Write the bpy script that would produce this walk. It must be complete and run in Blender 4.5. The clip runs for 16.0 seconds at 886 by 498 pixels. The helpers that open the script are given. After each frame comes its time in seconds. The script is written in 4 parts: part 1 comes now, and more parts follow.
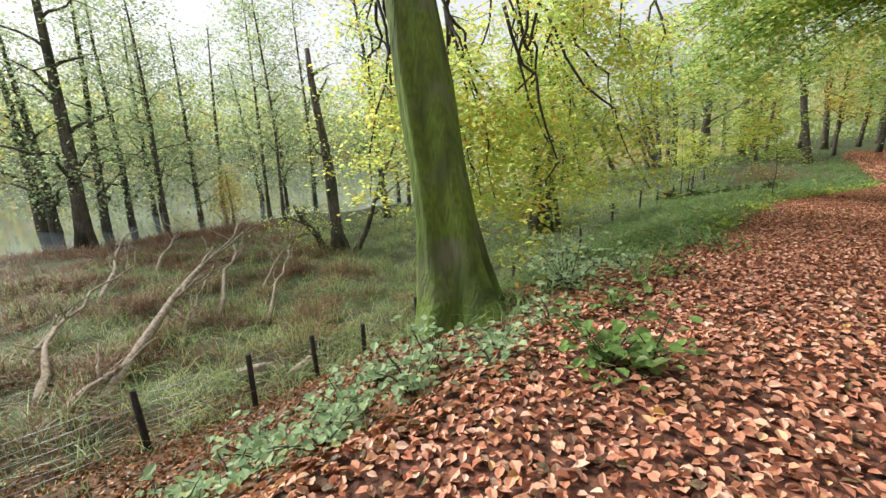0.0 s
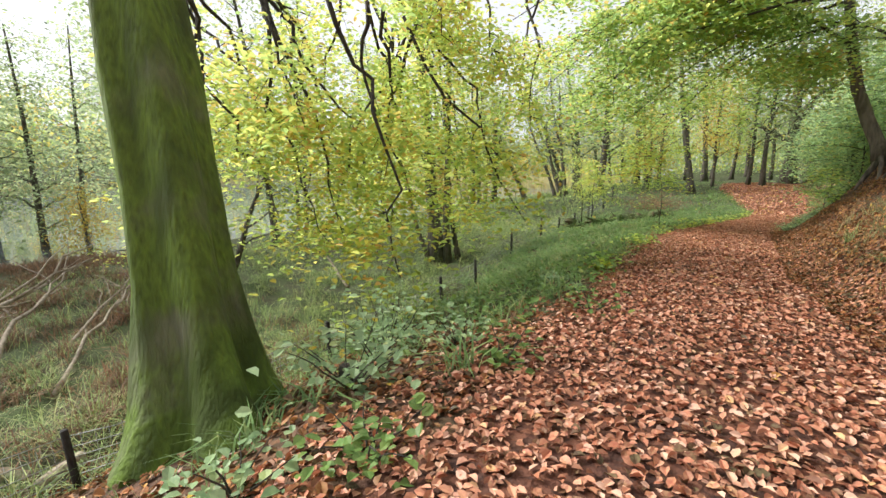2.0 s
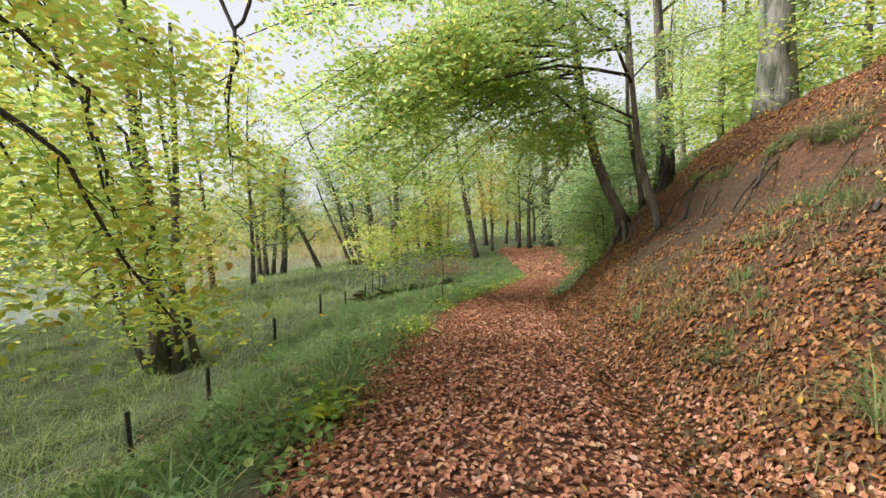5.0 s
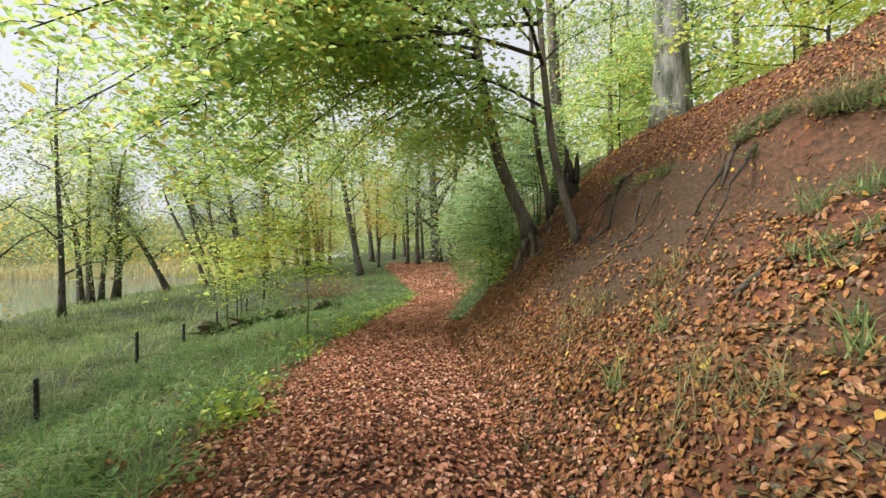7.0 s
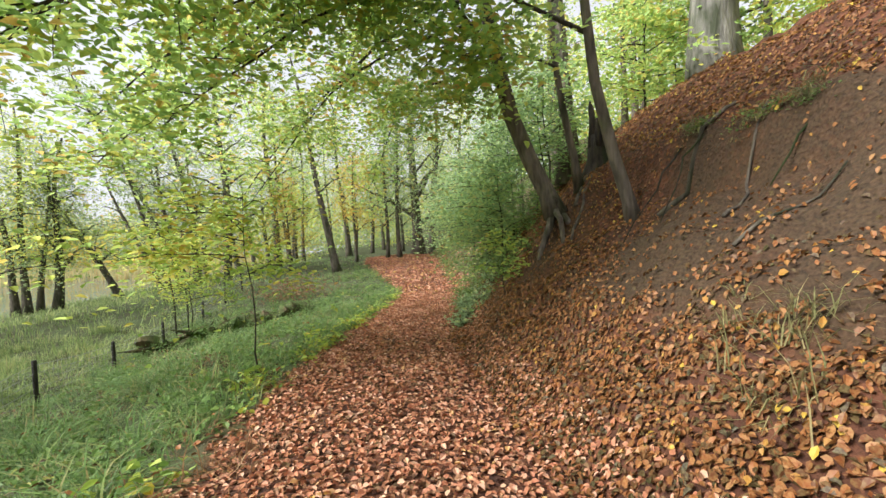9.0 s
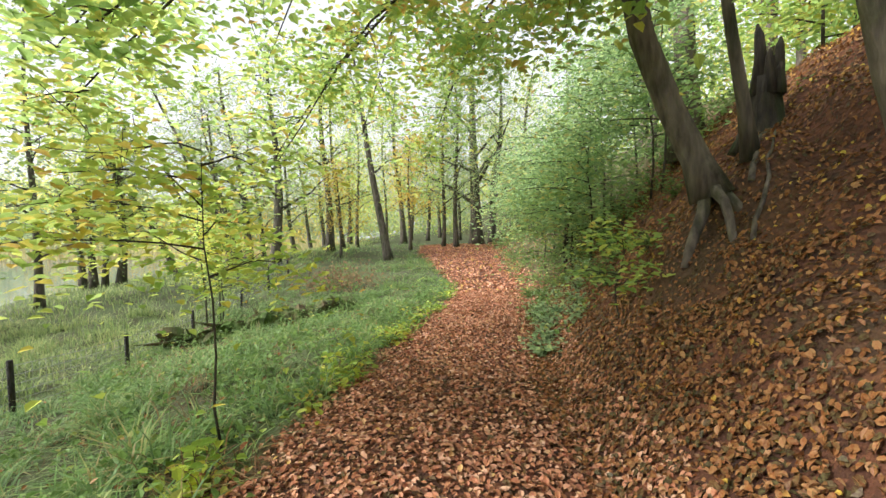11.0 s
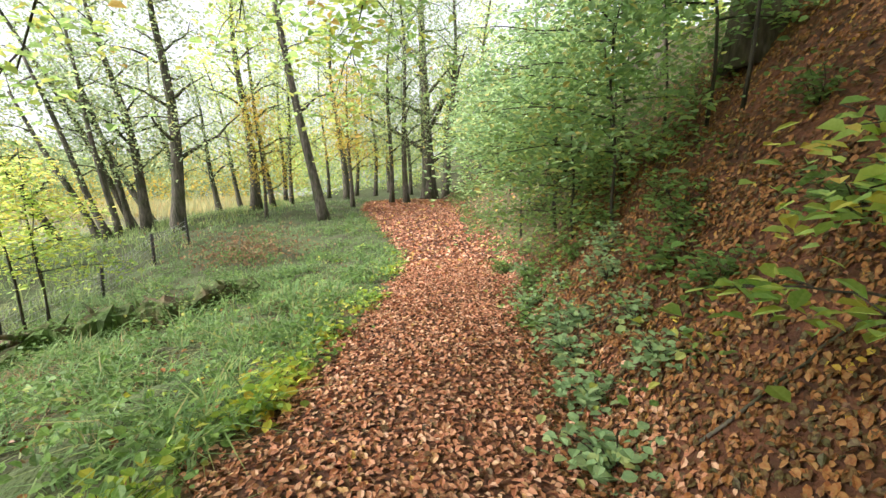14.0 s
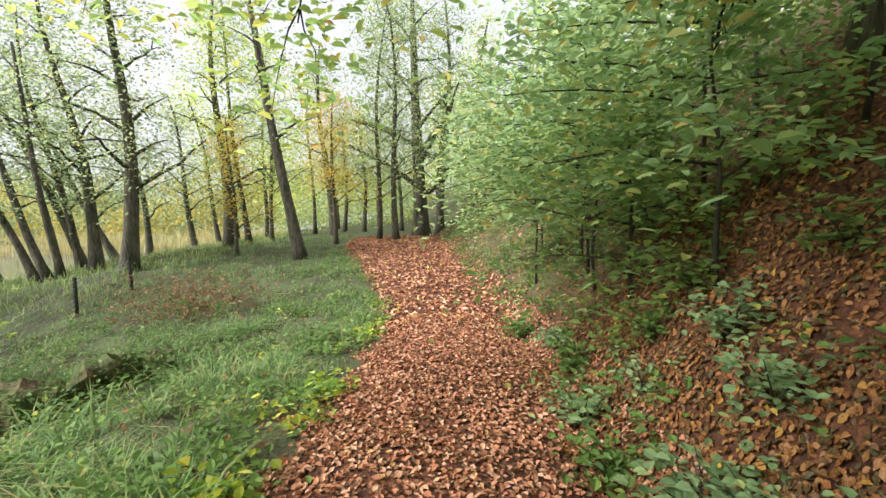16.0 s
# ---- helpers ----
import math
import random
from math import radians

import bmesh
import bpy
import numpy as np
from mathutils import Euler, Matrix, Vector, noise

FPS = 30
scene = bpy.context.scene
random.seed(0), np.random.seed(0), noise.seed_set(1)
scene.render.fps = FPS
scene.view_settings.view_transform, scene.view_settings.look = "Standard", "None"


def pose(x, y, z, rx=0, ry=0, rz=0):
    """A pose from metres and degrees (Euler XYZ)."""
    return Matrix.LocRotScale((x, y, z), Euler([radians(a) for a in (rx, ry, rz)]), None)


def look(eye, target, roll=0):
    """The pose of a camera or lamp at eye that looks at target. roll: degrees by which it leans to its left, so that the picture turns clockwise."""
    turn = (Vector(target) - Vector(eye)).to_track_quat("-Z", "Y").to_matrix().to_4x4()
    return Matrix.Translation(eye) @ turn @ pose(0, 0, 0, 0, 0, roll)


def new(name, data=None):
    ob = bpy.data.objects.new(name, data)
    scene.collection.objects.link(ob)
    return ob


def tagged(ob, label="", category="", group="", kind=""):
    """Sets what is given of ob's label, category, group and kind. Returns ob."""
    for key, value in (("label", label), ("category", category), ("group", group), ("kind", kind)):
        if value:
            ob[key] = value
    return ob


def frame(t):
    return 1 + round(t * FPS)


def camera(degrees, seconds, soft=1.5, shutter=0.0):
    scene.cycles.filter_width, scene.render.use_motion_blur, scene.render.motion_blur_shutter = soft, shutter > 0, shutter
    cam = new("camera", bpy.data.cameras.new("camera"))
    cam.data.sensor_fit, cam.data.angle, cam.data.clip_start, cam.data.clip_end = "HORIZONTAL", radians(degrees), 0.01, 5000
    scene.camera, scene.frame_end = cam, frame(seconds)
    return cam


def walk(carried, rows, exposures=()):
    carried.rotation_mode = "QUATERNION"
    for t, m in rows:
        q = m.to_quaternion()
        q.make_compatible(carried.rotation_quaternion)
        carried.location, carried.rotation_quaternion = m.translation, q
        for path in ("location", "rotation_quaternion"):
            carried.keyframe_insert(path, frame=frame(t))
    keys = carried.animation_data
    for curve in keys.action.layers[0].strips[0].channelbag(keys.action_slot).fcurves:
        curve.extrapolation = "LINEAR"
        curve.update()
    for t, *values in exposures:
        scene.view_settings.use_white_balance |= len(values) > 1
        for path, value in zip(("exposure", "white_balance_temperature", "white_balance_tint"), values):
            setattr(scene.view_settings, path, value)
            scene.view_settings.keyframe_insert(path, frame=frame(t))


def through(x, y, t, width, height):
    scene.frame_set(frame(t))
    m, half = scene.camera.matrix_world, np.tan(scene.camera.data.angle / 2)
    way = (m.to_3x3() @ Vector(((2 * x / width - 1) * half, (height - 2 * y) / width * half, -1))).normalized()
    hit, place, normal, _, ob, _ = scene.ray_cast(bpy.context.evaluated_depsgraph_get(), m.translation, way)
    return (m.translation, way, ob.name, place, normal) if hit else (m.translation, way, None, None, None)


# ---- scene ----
cam = camera(92.3, 16.0)
EXPOSURES = [(0.0, 0.88), (3.0, 1.18), (5.0, 0.92), (7.5, 0.92), (8.5, 0.97), (9.0, 1.1), (10.0, 1.26), (12.5, 1.4), (14.0, 1.48), (16.0, 1.22)]
PATH = [
    (0, (0.124, 0.288, 1.161), (-1.276, 1.632, 0.677), -2.4),
    (0.5, (0.097, 0.91, 1.131), (-1.229, 2.326, 0.643), -0.5),
    (1, (0.079, 1.521, 1.107), (-1.182, 3.007, 0.659), -0.0),
    (1.5, (0.085, 2.133, 1.107), (-1.128, 3.67, 0.702), 0.4),
    (2, (-0.004, 2.746, 1.065), (-1.158, 4.334, 0.679), -0.8),
    (2.5, (-0.024, 3.388, 1.044), (-1.156, 4.993, 0.665), -1.1),
    (3, (-0.091, 4.047, 1.026), (-1.134, 5.712, 0.652), -0.3),
    (3.5, (-0.078, 4.683, 1.014), (-1.038, 6.398, 0.646), -2.0),
    (4, (-0.103, 5.335, 1.0), (-0.815, 7.167, 0.626), -1.2),
    (4.5, (-0.155, 5.933, 1.024), (-0.701, 7.845, 0.813), -2.7),
    (5, (-0.172, 6.554, 1.003), (-0.537, 8.518, 0.912), -1.2),
    (5.2, (-0.179, 6.835, 0.993), (-0.437, 8.816, 0.911), -0.3),
    (7.3, (-0.35, 10.144, 0.888), (-0.149, 12.134, 0.861), -2.2),
    (7.5, (-0.387, 10.454, 0.868), (-0.165, 12.441, 0.838), -3.2),
    (8, (-0.431, 11.151, 0.814), (-0.191, 13.136, 0.775), -3.7),
    (8.5, (-0.464, 11.877, 0.799), (-0.209, 13.861, 0.754), -2.8),
    (9, (-0.507, 12.609, 0.763), (-0.248, 14.591, 0.694), -2.9),
    (9.5, (-0.518, 13.379, 0.772), (-0.258, 15.361, 0.703), -2.3),
    (10, (-0.583, 14.136, 0.776), (-0.422, 16.128, 0.697), -1.6),
    (10.2, (-0.564, 14.439, 0.771), (-0.476, 16.436, 0.695), -2.1),
    (12.3, (-0.321, 17.601, 0.616), (-0.354, 19.585, 0.37), -0.8),
    (12.5, (-0.29, 17.925, 0.587), (-0.293, 19.907, 0.324), -0.9),
    (13, (-0.253, 18.663, 0.562), (-0.109, 20.636, 0.262), -2.1),
    (13.5, (-0.255, 19.348, 0.565), (-0.065, 21.312, 0.238), -2.7),
    (14, (-0.201, 20.058, 0.571), (0.01, 22.02, 0.242), -1.5),
    (14.5, (-0.189, 20.759, 0.564), (0.046, 22.72, 0.245), -0.9),
    (15, (-0.081, 21.507, 0.553), (0.167, 23.471, 0.275), -0.2),
    (15.5, (-0.037, 22.224, 0.525), (0.213, 24.194, 0.288), -0.4),
    (16, (0.07, 22.945, 0.469), (0.324, 24.922, 0.306), -1.2),
]
walk(cam, [(t, look(eye, target, roll)) for t, eye, target, roll in PATH], EXPOSURES)

# ---- light ----
world = bpy.data.worlds.new("overcast_sky")
scene.world = world
world.use_nodes = True
wn, wl = world.node_tree.nodes, world.node_tree.links
sky = wn.new("ShaderNodeTexSky")
sky.sky_type = 'NISHITA'
sky.sun_disc = False
sky.sun_elevation, sky.sun_rotation = radians(40), radians(258)
sky.air_density, sky.dust_density, sky.ozone_density = 1.0, 2.0, 1.0
grey = wn.new("ShaderNodeHueSaturation")
grey.inputs["Saturation"].default_value = 0.18
wl.new(sky.outputs["Color"], grey.inputs["Color"])
cloud = wn.new("ShaderNodeMix")
cloud.data_type = 'RGBA'
cloud.inputs[0].default_value = 0.65
cloud.inputs[7].default_value = (6.0, 6.1, 6.75, 1)
wl.new(grey.outputs["Color"], cloud.inputs[6])
wl.new(cloud.outputs[2], wn["Background"].inputs["Color"])
wn["Background"].inputs["Strength"].default_value = 0.085
sun_data = bpy.data.lights.new("sun", 'SUN')
sun_data.energy, sun_data.angle, sun_data.color = 3.3, radians(28), (1.0, 0.97, 0.93)
sun = new("sun", sun_data)
sun.matrix_world = look((0, 0, 40), (40 * math.sin(radians(78)) / math.tan(radians(40)), 40 * math.cos(radians(78)) / math.tan(radians(40)), 0))


# ---- materials ----
def nodes_of(name, rough=0.8):
    m = bpy.data.materials.new(name)
    m.use_nodes = True
    n, l = m.node_tree.nodes, m.node_tree.links
    b = n["Principled BSDF"]
    b.inputs["Roughness"].default_value = rough
    return m, n, l, b


def ramp(n, l, source, stops):
    r = n.new("ShaderNodeValToRGB")
    el = r.color_ramp.elements
    while len(el) < len(stops):
        el.new(0.5)
    for e, (p, c) in zip(el, stops):
        e.position, e.color = p, (*c, 1)
    l.new(source, r.inputs["Fac"])
    return r.outputs["Color"]


def tex(n, l, scale, detail=4, kind="ShaderNodeTexNoise", vec=None, coord="Object"):
    t = n.new(kind)
    t.inputs["Scale"].default_value = scale
    if kind == "ShaderNodeTexNoise":
        t.inputs["Detail"].default_value = detail
    if vec is None:
        vec = n.new("ShaderNodeTexCoord").outputs[coord]
    l.new(vec, t.inputs["Vector"])
    return t


def mix(n, l, fac, a, b):
    x = n.new("ShaderNodeMix")
    x.data_type = 'RGBA'
    if isinstance(fac, float):
        x.inputs[0].default_value = fac
    else:
        l.new(fac, x.inputs[0])
    for k, v in ((6, a), (7, b)):
        if isinstance(v, tuple):
            x.inputs[k].default_value = (*v, 1)
        else:
            l.new(v, x.inputs[k])
    return x.outputs[2]


def bump(n, l, b, source, strength=0.5, distance=0.02):
    u = n.new("ShaderNodeBump")
    u.inputs["Strength"].default_value, u.inputs["Distance"].default_value = strength, distance
    l.new(source, u.inputs["Height"])
    l.new(u.outputs["Normal"], b.inputs["Normal"])


def leaf_mat(name, stops, through=0.45, rough=0.55, drift_scale=0.8, drift_by=0.7):
    """Leaves, each island its own tone, lit through by the sky."""
    m, n, l, b = nodes_of(name, rough)
    b.inputs["Specular IOR Level"].default_value = 0.2
    g = n.new("ShaderNodeNewGeometry")
    o = n.new("ShaderNodeObjectInfo")
    add = n.new("ShaderNodeMath")
    add.operation = 'MULTIPLY_ADD'
    l.new(o.outputs["Random"], add.inputs[0])
    add.inputs[1].default_value = 0.16
    sub = n.new("ShaderNodeMath")
    sub.operation = 'MULTIPLY_ADD'
    l.new(g.outputs["Random Per Island"], sub.inputs[0])
    sub.inputs[1].default_value, sub.inputs[2].default_value = 0.9, -0.03
    l.new(sub.outputs[0], add.inputs[2])
    drift = tex(n, l, drift_scale, 3)
    dr = n.new("ShaderNodeMath")
    dr.operation = 'MULTIPLY_ADD'
    l.new(drift.outputs["Fac"], dr.inputs[0])
    dr.inputs[1].default_value, dr.inputs[2].default_value = drift_by, -0.5 * drift_by
    tot = n.new("ShaderNodeMath")
    tot.operation = 'ADD'
    tot.use_clamp = True
    l.new(add.outputs[0], tot.inputs[0])
    l.new(dr.outputs[0], tot.inputs[1])
    c = ramp(n, l, tot.outputs[0], stops)
    v = tex(n, l, 60, 2)
    c = mix(n, l, 0.18, c, ramp(n, l, v.outputs["Fac"], [(0.35, (0.1, 0.08, 0.02)), (0.65, (0.5, 0.5, 0.2))]))
    l.new(c, b.inputs["Base Color"])
    if through:
        t = n.new("ShaderNodeBsdfTranslucent")
        gm = n.new("ShaderNodeGamma")
        gm.inputs["Gamma"].default_value = 0.62
        l.new(c, gm.inputs["Color"])
        l.new(gm.outputs["Color"], t.inputs["Color"])
        s = n.new("ShaderNodeMixShader")
        s.inputs[0].default_value = through
        l.new(b.outputs[0], s.inputs[1])
        l.new(t.outputs[0], s.inputs[2])
        l.new(s.outputs[0], n["Material Output"].inputs["Surface"])
    return m


def bark_mat(name, dark, light, moss=None, moss_at=0.5, scale=9, rough=0.9):
    m, n, l, b = nodes_of(name, rough)
    mp = n.new("ShaderNodeMapping")
    mp.inputs["Scale"].default_value = (1, 1, 0.22)
    l.new(n.new("ShaderNodeTexCoord").outputs["Object"], mp.inputs["Vector"])
    fine = tex(n, l, scale, 6, vec=mp.outputs[0])
    broad = tex(n, l, 1.3, 3)
    c = ramp(n, l, fine.outputs["Fac"], [(0.3, dark), (0.7, light)])
    if moss:
        f = ramp(n, l, broad.outputs["Fac"], [(moss_at - 0.1, (0, 0, 0)), (moss_at + 0.12, (1, 1, 1))])
        grain = tex(n, l, 26, 7, vec=mp.outputs[0])
        c = mix(n, l, f, c, ramp(n, l, grain.outputs["Fac"], [(0.3, tuple(k * 0.45 for k in moss)), (0.7, moss)]))
        streak = tex(n, l, 3.2, 4, vec=mp.outputs[0])
        c = mix(n, l, ramp(n, l, streak.outputs["Fac"], [(0.48, (0, 0, 0)), (0.66, (0.9, 0.9, 0.9))]), c, tuple(k * 0.28 for k in moss))
    l.new(c, b.inputs["Base Color"])
    relief = fine.outputs["Fac"]
    if moss:
        both = n.new("ShaderNodeMath")
        both.operation = 'MULTIPLY_ADD'
        l.new(grain.outputs["Fac"], both.inputs[0])
        both.inputs[1].default_value = 0.5
        l.new(fine.outputs["Fac"], both.inputs[2])
        relief = both.outputs[0]
    bump(n, l, b, relief, 1.0, 0.06)
    return m


BEECH_GREEN = [(0.0, (0.09, 0.22, 0.06)), (0.45, (0.20, 0.40, 0.10)), (0.75, (0.36, 0.52, 0.11)), (0.94, (0.52, 0.52, 0.06)), (1.0, (0.6, 0.4, 0.06))]
BEECH_YELLOW = [(0.0, (0.20, 0.42, 0.06)), (0.35, (0.42, 0.62, 0.08)), (0.7, (0.68, 0.74, 0.08)), (0.93, (0.76, 0.58, 0.05)), (1.0, (0.68, 0.34, 0.05))]
ALDER = [(0.0, (0.10, 0.20, 0.08)), (0.5, (0.22, 0.34, 0.13)), (0.85, (0.38, 0.46, 0.15)), (1.0, (0.5, 0.42, 0.08))]
DEEP = [(0.0, (0.05, 0.13, 0.03)), (0.6, (0.12, 0.26, 0.06)), (0.9, (0.16, 0.28, 0.06)), (1.0, (0.4, 0.4, 0.08))]
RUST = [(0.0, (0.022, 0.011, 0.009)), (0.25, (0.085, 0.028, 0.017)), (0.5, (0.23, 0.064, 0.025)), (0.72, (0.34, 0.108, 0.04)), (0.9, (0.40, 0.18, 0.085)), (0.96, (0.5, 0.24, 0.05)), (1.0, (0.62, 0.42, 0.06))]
M_BGREEN = leaf_mat("beech_leaves_green", BEECH_GREEN, 0.72)
M_BDEEP = leaf_mat("beech_leaves_deep_green", [(0.0, (0.08, 0.19, 0.065)), (0.45, (0.17, 0.35, 0.105)), (0.8, (0.30, 0.47, 0.12)), (0.95, (0.48, 0.52, 0.11)), (1.0, (0.55, 0.4, 0.08))], 0.74)
M_BYELLOW = leaf_mat("beech_leaves_yellow", BEECH_YELLOW, 0.72)
M_BMIX = leaf_mat("beech_leaves_turning", [(0.0, (0.12, 0.30, 0.05)), (0.4, (0.27, 0.49, 0.08)), (0.75, (0.48, 0.61, 0.08)), (0.95, (0.6, 0.52, 0.05)), (1.0, (0.66, 0.34, 0.05))], 0.78)
M_ALDER = leaf_mat("alder_leaves", ALDER, 0.68)
M_GOLD = leaf_mat("golden_leaves", [(0.0, (0.38, 0.36, 0.04)), (0.5, (0.68, 0.5, 0.04)), (1.0, (0.72, 0.34, 0.04))], 0.5)
M_HERB = leaf_mat("herb_leaves", DEEP, 0.3, 0.45)
M_HERB_PALE = leaf_mat("pale_herb_leaves", [(0.0, (0.14, 0.27, 0.13)), (0.7, (0.32, 0.48, 0.25)), (1.0, (0.52, 0.56, 0.2))], 0.35, 0.45)
# path litter: dry trodden leaves, with the path's brighter light also put into colour
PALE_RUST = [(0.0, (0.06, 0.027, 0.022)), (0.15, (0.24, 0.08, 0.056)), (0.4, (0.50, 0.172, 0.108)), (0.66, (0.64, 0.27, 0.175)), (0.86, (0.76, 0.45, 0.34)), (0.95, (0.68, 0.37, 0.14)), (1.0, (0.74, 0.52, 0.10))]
M_PATHLEAF = leaf_mat("trodden_lit_leaves", PALE_RUST, 0.0, 0.5, 1.6, 0.4)
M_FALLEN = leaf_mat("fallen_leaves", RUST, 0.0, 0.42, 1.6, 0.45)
M_GRASS = leaf_mat("verge_grass", [(0.0, (0.03, 0.085, 0.03)), (0.35, (0.085, 0.21, 0.07)), (0.7, (0.19, 0.36, 0.12)), (0.9, (0.34, 0.44, 0.16)), (1.0, (0.40, 0.32, 0.15))], 0.35, 0.45, 1.6, 1.1)
M_SEDGE = leaf_mat("marsh_grass", [(0.0, (0.07, 0.14, 0.045)), (0.45, (0.22, 0.35, 0.10)), (0.8, (0.45, 0.53, 0.18)), (1.0, (0.50, 0.42, 0.21))], 0.3, 0.5, 0.45, 1.0)
M_REED = leaf_mat("reeds", [(0.0, (0.35, 0.36, 0.15)), (0.6, (0.58, 0.5, 0.2)), (1.0, (0.6, 0.36, 0.12))], 0.3)
M_FERN = leaf_mat("dead_bracken", [(0.0, (0.06, 0.026, 0.02)), (0.5, (0.19, 0.075, 0.045)), (0.85, (0.34, 0.15, 0.085)), (1.0, (0.42, 0.26, 0.15))], 0.2)
M_STRAW = leaf_mat("dry_grass", [(0.0, (0.12, 0.14, 0.06)), (0.6, (0.25, 0.24, 0.11)), (1.0, (0.42, 0.34, 0.18))], 0.25)
M_MOSSBARK = bark_mat("mossy_beech_bark", (0.06, 0.065, 0.035), (0.21, 0.21, 0.14), (0.14, 0.225, 0.026), 0.36, 7)
M_BEECHBARK = bark_mat("grey_beech_bark", (0.13, 0.125, 0.11), (0.32, 0.31, 0.28), (0.10, 0.14, 0.05), 0.68, 7)
M_BARK = bark_mat("dark_alder_bark", (0.04, 0.034, 0.028), (0.18, 0.155, 0.12), (0.09, 0.11, 0.04), 0.6, 14)
M_BANKBARK = bark_mat("smooth_brown_bark", (0.06, 0.048, 0.04), (0.21, 0.175, 0.14), (0.08, 0.10, 0.03), 0.66, 10)
M_DEADWOOD = bark_mat("bleached_wood", (0.16, 0.12, 0.08), (0.42, 0.36, 0.27), None, 0.5, 10)
M_STUMP = bark_mat("rotten_stump", (0.012, 0.01, 0.008), (0.06, 0.045, 0.03), (0.06, 0.10, 0.02), 0.66, 12)
M_LOGMOSS = bark_mat("mossy_rotten_log", (0.04, 0.028, 0.016), (0.20, 0.14, 0.08), (0.11, 0.19, 0.04), 0.5, 9)
M_TWIG = bark_mat("dark_twigs", (0.02, 0.018, 0.012), (0.07, 0.06, 0.045), None, 0.5, 20)
M_POST = bark_mat("weathered_post", (0.015, 0.014, 0.014), (0.055, 0.05, 0.048), None, 0.5, 24)


def ground_mat():
    m, n, l, b = nodes_of("forest_floor", 0.95)
    z = n.new("ShaderNodeVertexColor")
    z.layer_name = "zone"
    sep = n.new("ShaderNodeSeparateColor")
    l.new(z.outputs["Color"], sep.inputs["Color"])
    cells = tex(n, l, 15, kind="ShaderNodeTexVoronoi")
    fine = tex(n, l, 30, 6)
    broad = tex(n, l, 1.1, 5)
    litter = ramp(n, l, cells.outputs["Color"], [(0.0, (0.03, 0.015, 0.011)), (0.45, (0.12, 0.042, 0.022)), (1.0, (0.27, 0.10, 0.05))])
    litter = mix(n, l, 0.35, litter, ramp(n, l, broad.outputs["Fac"], [(0.35, (0.035, 0.02, 0.014)), (0.65, (0.16, 0.065, 0.034))]))
    soil = ramp(n, l, fine.outputs["Fac"], [(0.3, (0.03, 0.02, 0.011)), (0.7, (0.115, 0.075, 0.042))])
    green = ramp(n, l, fine.outputs["Fac"], [(0.3, (0.03, 0.035, 0.018)), (0.7, (0.10, 0.115, 0.045))])
    green = mix(n, l, 0.3, green, ramp(n, l, broad.outputs["Fac"], [(0.4, (0.07, 0.05, 0.03)), (0.6, (0.12, 0.2, 0.06))]))
    c = mix(n, l, sep.outputs["Green"], soil, green)
    c = mix(n, l, sep.outputs["Red"], c, litter)
    l.new(c, b.inputs["Base Color"])
    both = n.new("ShaderNodeMath")
    both.operation = 'ADD'
    l.new(cells.outputs["Distance"], both.inputs[0])
    l.new(fine.outputs["Fac"], both.inputs[1])
    bump(n, l, b, both.outputs[0], 0.8, 0.04)
    return m


M_GROUND = ground_mat()
M_WATER, wn_, wl_, wb_ = nodes_of("still_lake_water", 0.06)
wb_.inputs["Base Color"].default_value = (0.10, 0.12, 0.13, 1)
wb_.inputs["IOR"].default_value = 1.33
wt_ = tex(wn_, wl_, 0.8, 3)
bump(wn_, wl_, wb_, wt_.outputs["Fac"], 0.15, 0.05)
M_WIRE, _n, _l, _b = nodes_of("galvanised_wire", 0.45)
_b.inputs["Base Color"].default_value = (0.3, 0.31, 0.3, 1)
_b.inputs["Metallic"].default_value = 0.4


# ---- shape of the land ----
def sstep(t):
    t = np.clip(t, 0, 1)
    return t * t * (3 - 2 * t)


def path_z(y):
    yy = np.clip(y, -20, 58)
    return -0.1 - 0.058 * yy + 2.3 * sstep((yy - 30) / 28)


def eased(y, ys, xs):
    """A line through the places, rounded at its bends."""
    y = np.asarray(y, float)
    return (np.interp(y - 1.0, ys, xs) + np.interp(y, ys, xs) + np.interp(y + 1.0, ys, xs)) / 3


def edge_left(y):
    return eased(y, (0, 5, 9, 12, 15, 18, 21, 25, 28, 32, 35, 40, 44, 48), (-1.5, -1.55, -1.8, -2.05, -2.25, -2.3, -1.9, -1.35, -0.8, -0.1, -0.2, -0.9, -1.7, -2.4))


def edge_right(y):
    return eased(y, (0, 3, 8, 13, 19, 21.5, 23, 25, 27, 30, 34, 40, 50), (1.8, 1.8, 1.2, 0.6, 0.6, 0.85, 1.15, 1.5, 1.9, 2.4, 2.85, 3.15, 3.6))


def fence_x(y):
    return -7.85 - 0.085 * np.clip(y - 12, 0, 18)


def fence_drop(y):
    return 3.4 - 0.35 * sstep((y - 4.5) / 4) - 1.75 * sstep((y - 11) / 12) - 1.1 * sstep((y - 28) / 13)


def wave(x, y):
    return (np.sin(x * 1.7 + 0.6 * np.sin(y * 1.1)) * np.sin(y * 1.3 + 1.2) * 0.5
            + np.sin(x * 4.1 + y * 2.3) * np.sin(y * 3.7 - x * 1.9) * 0.25)


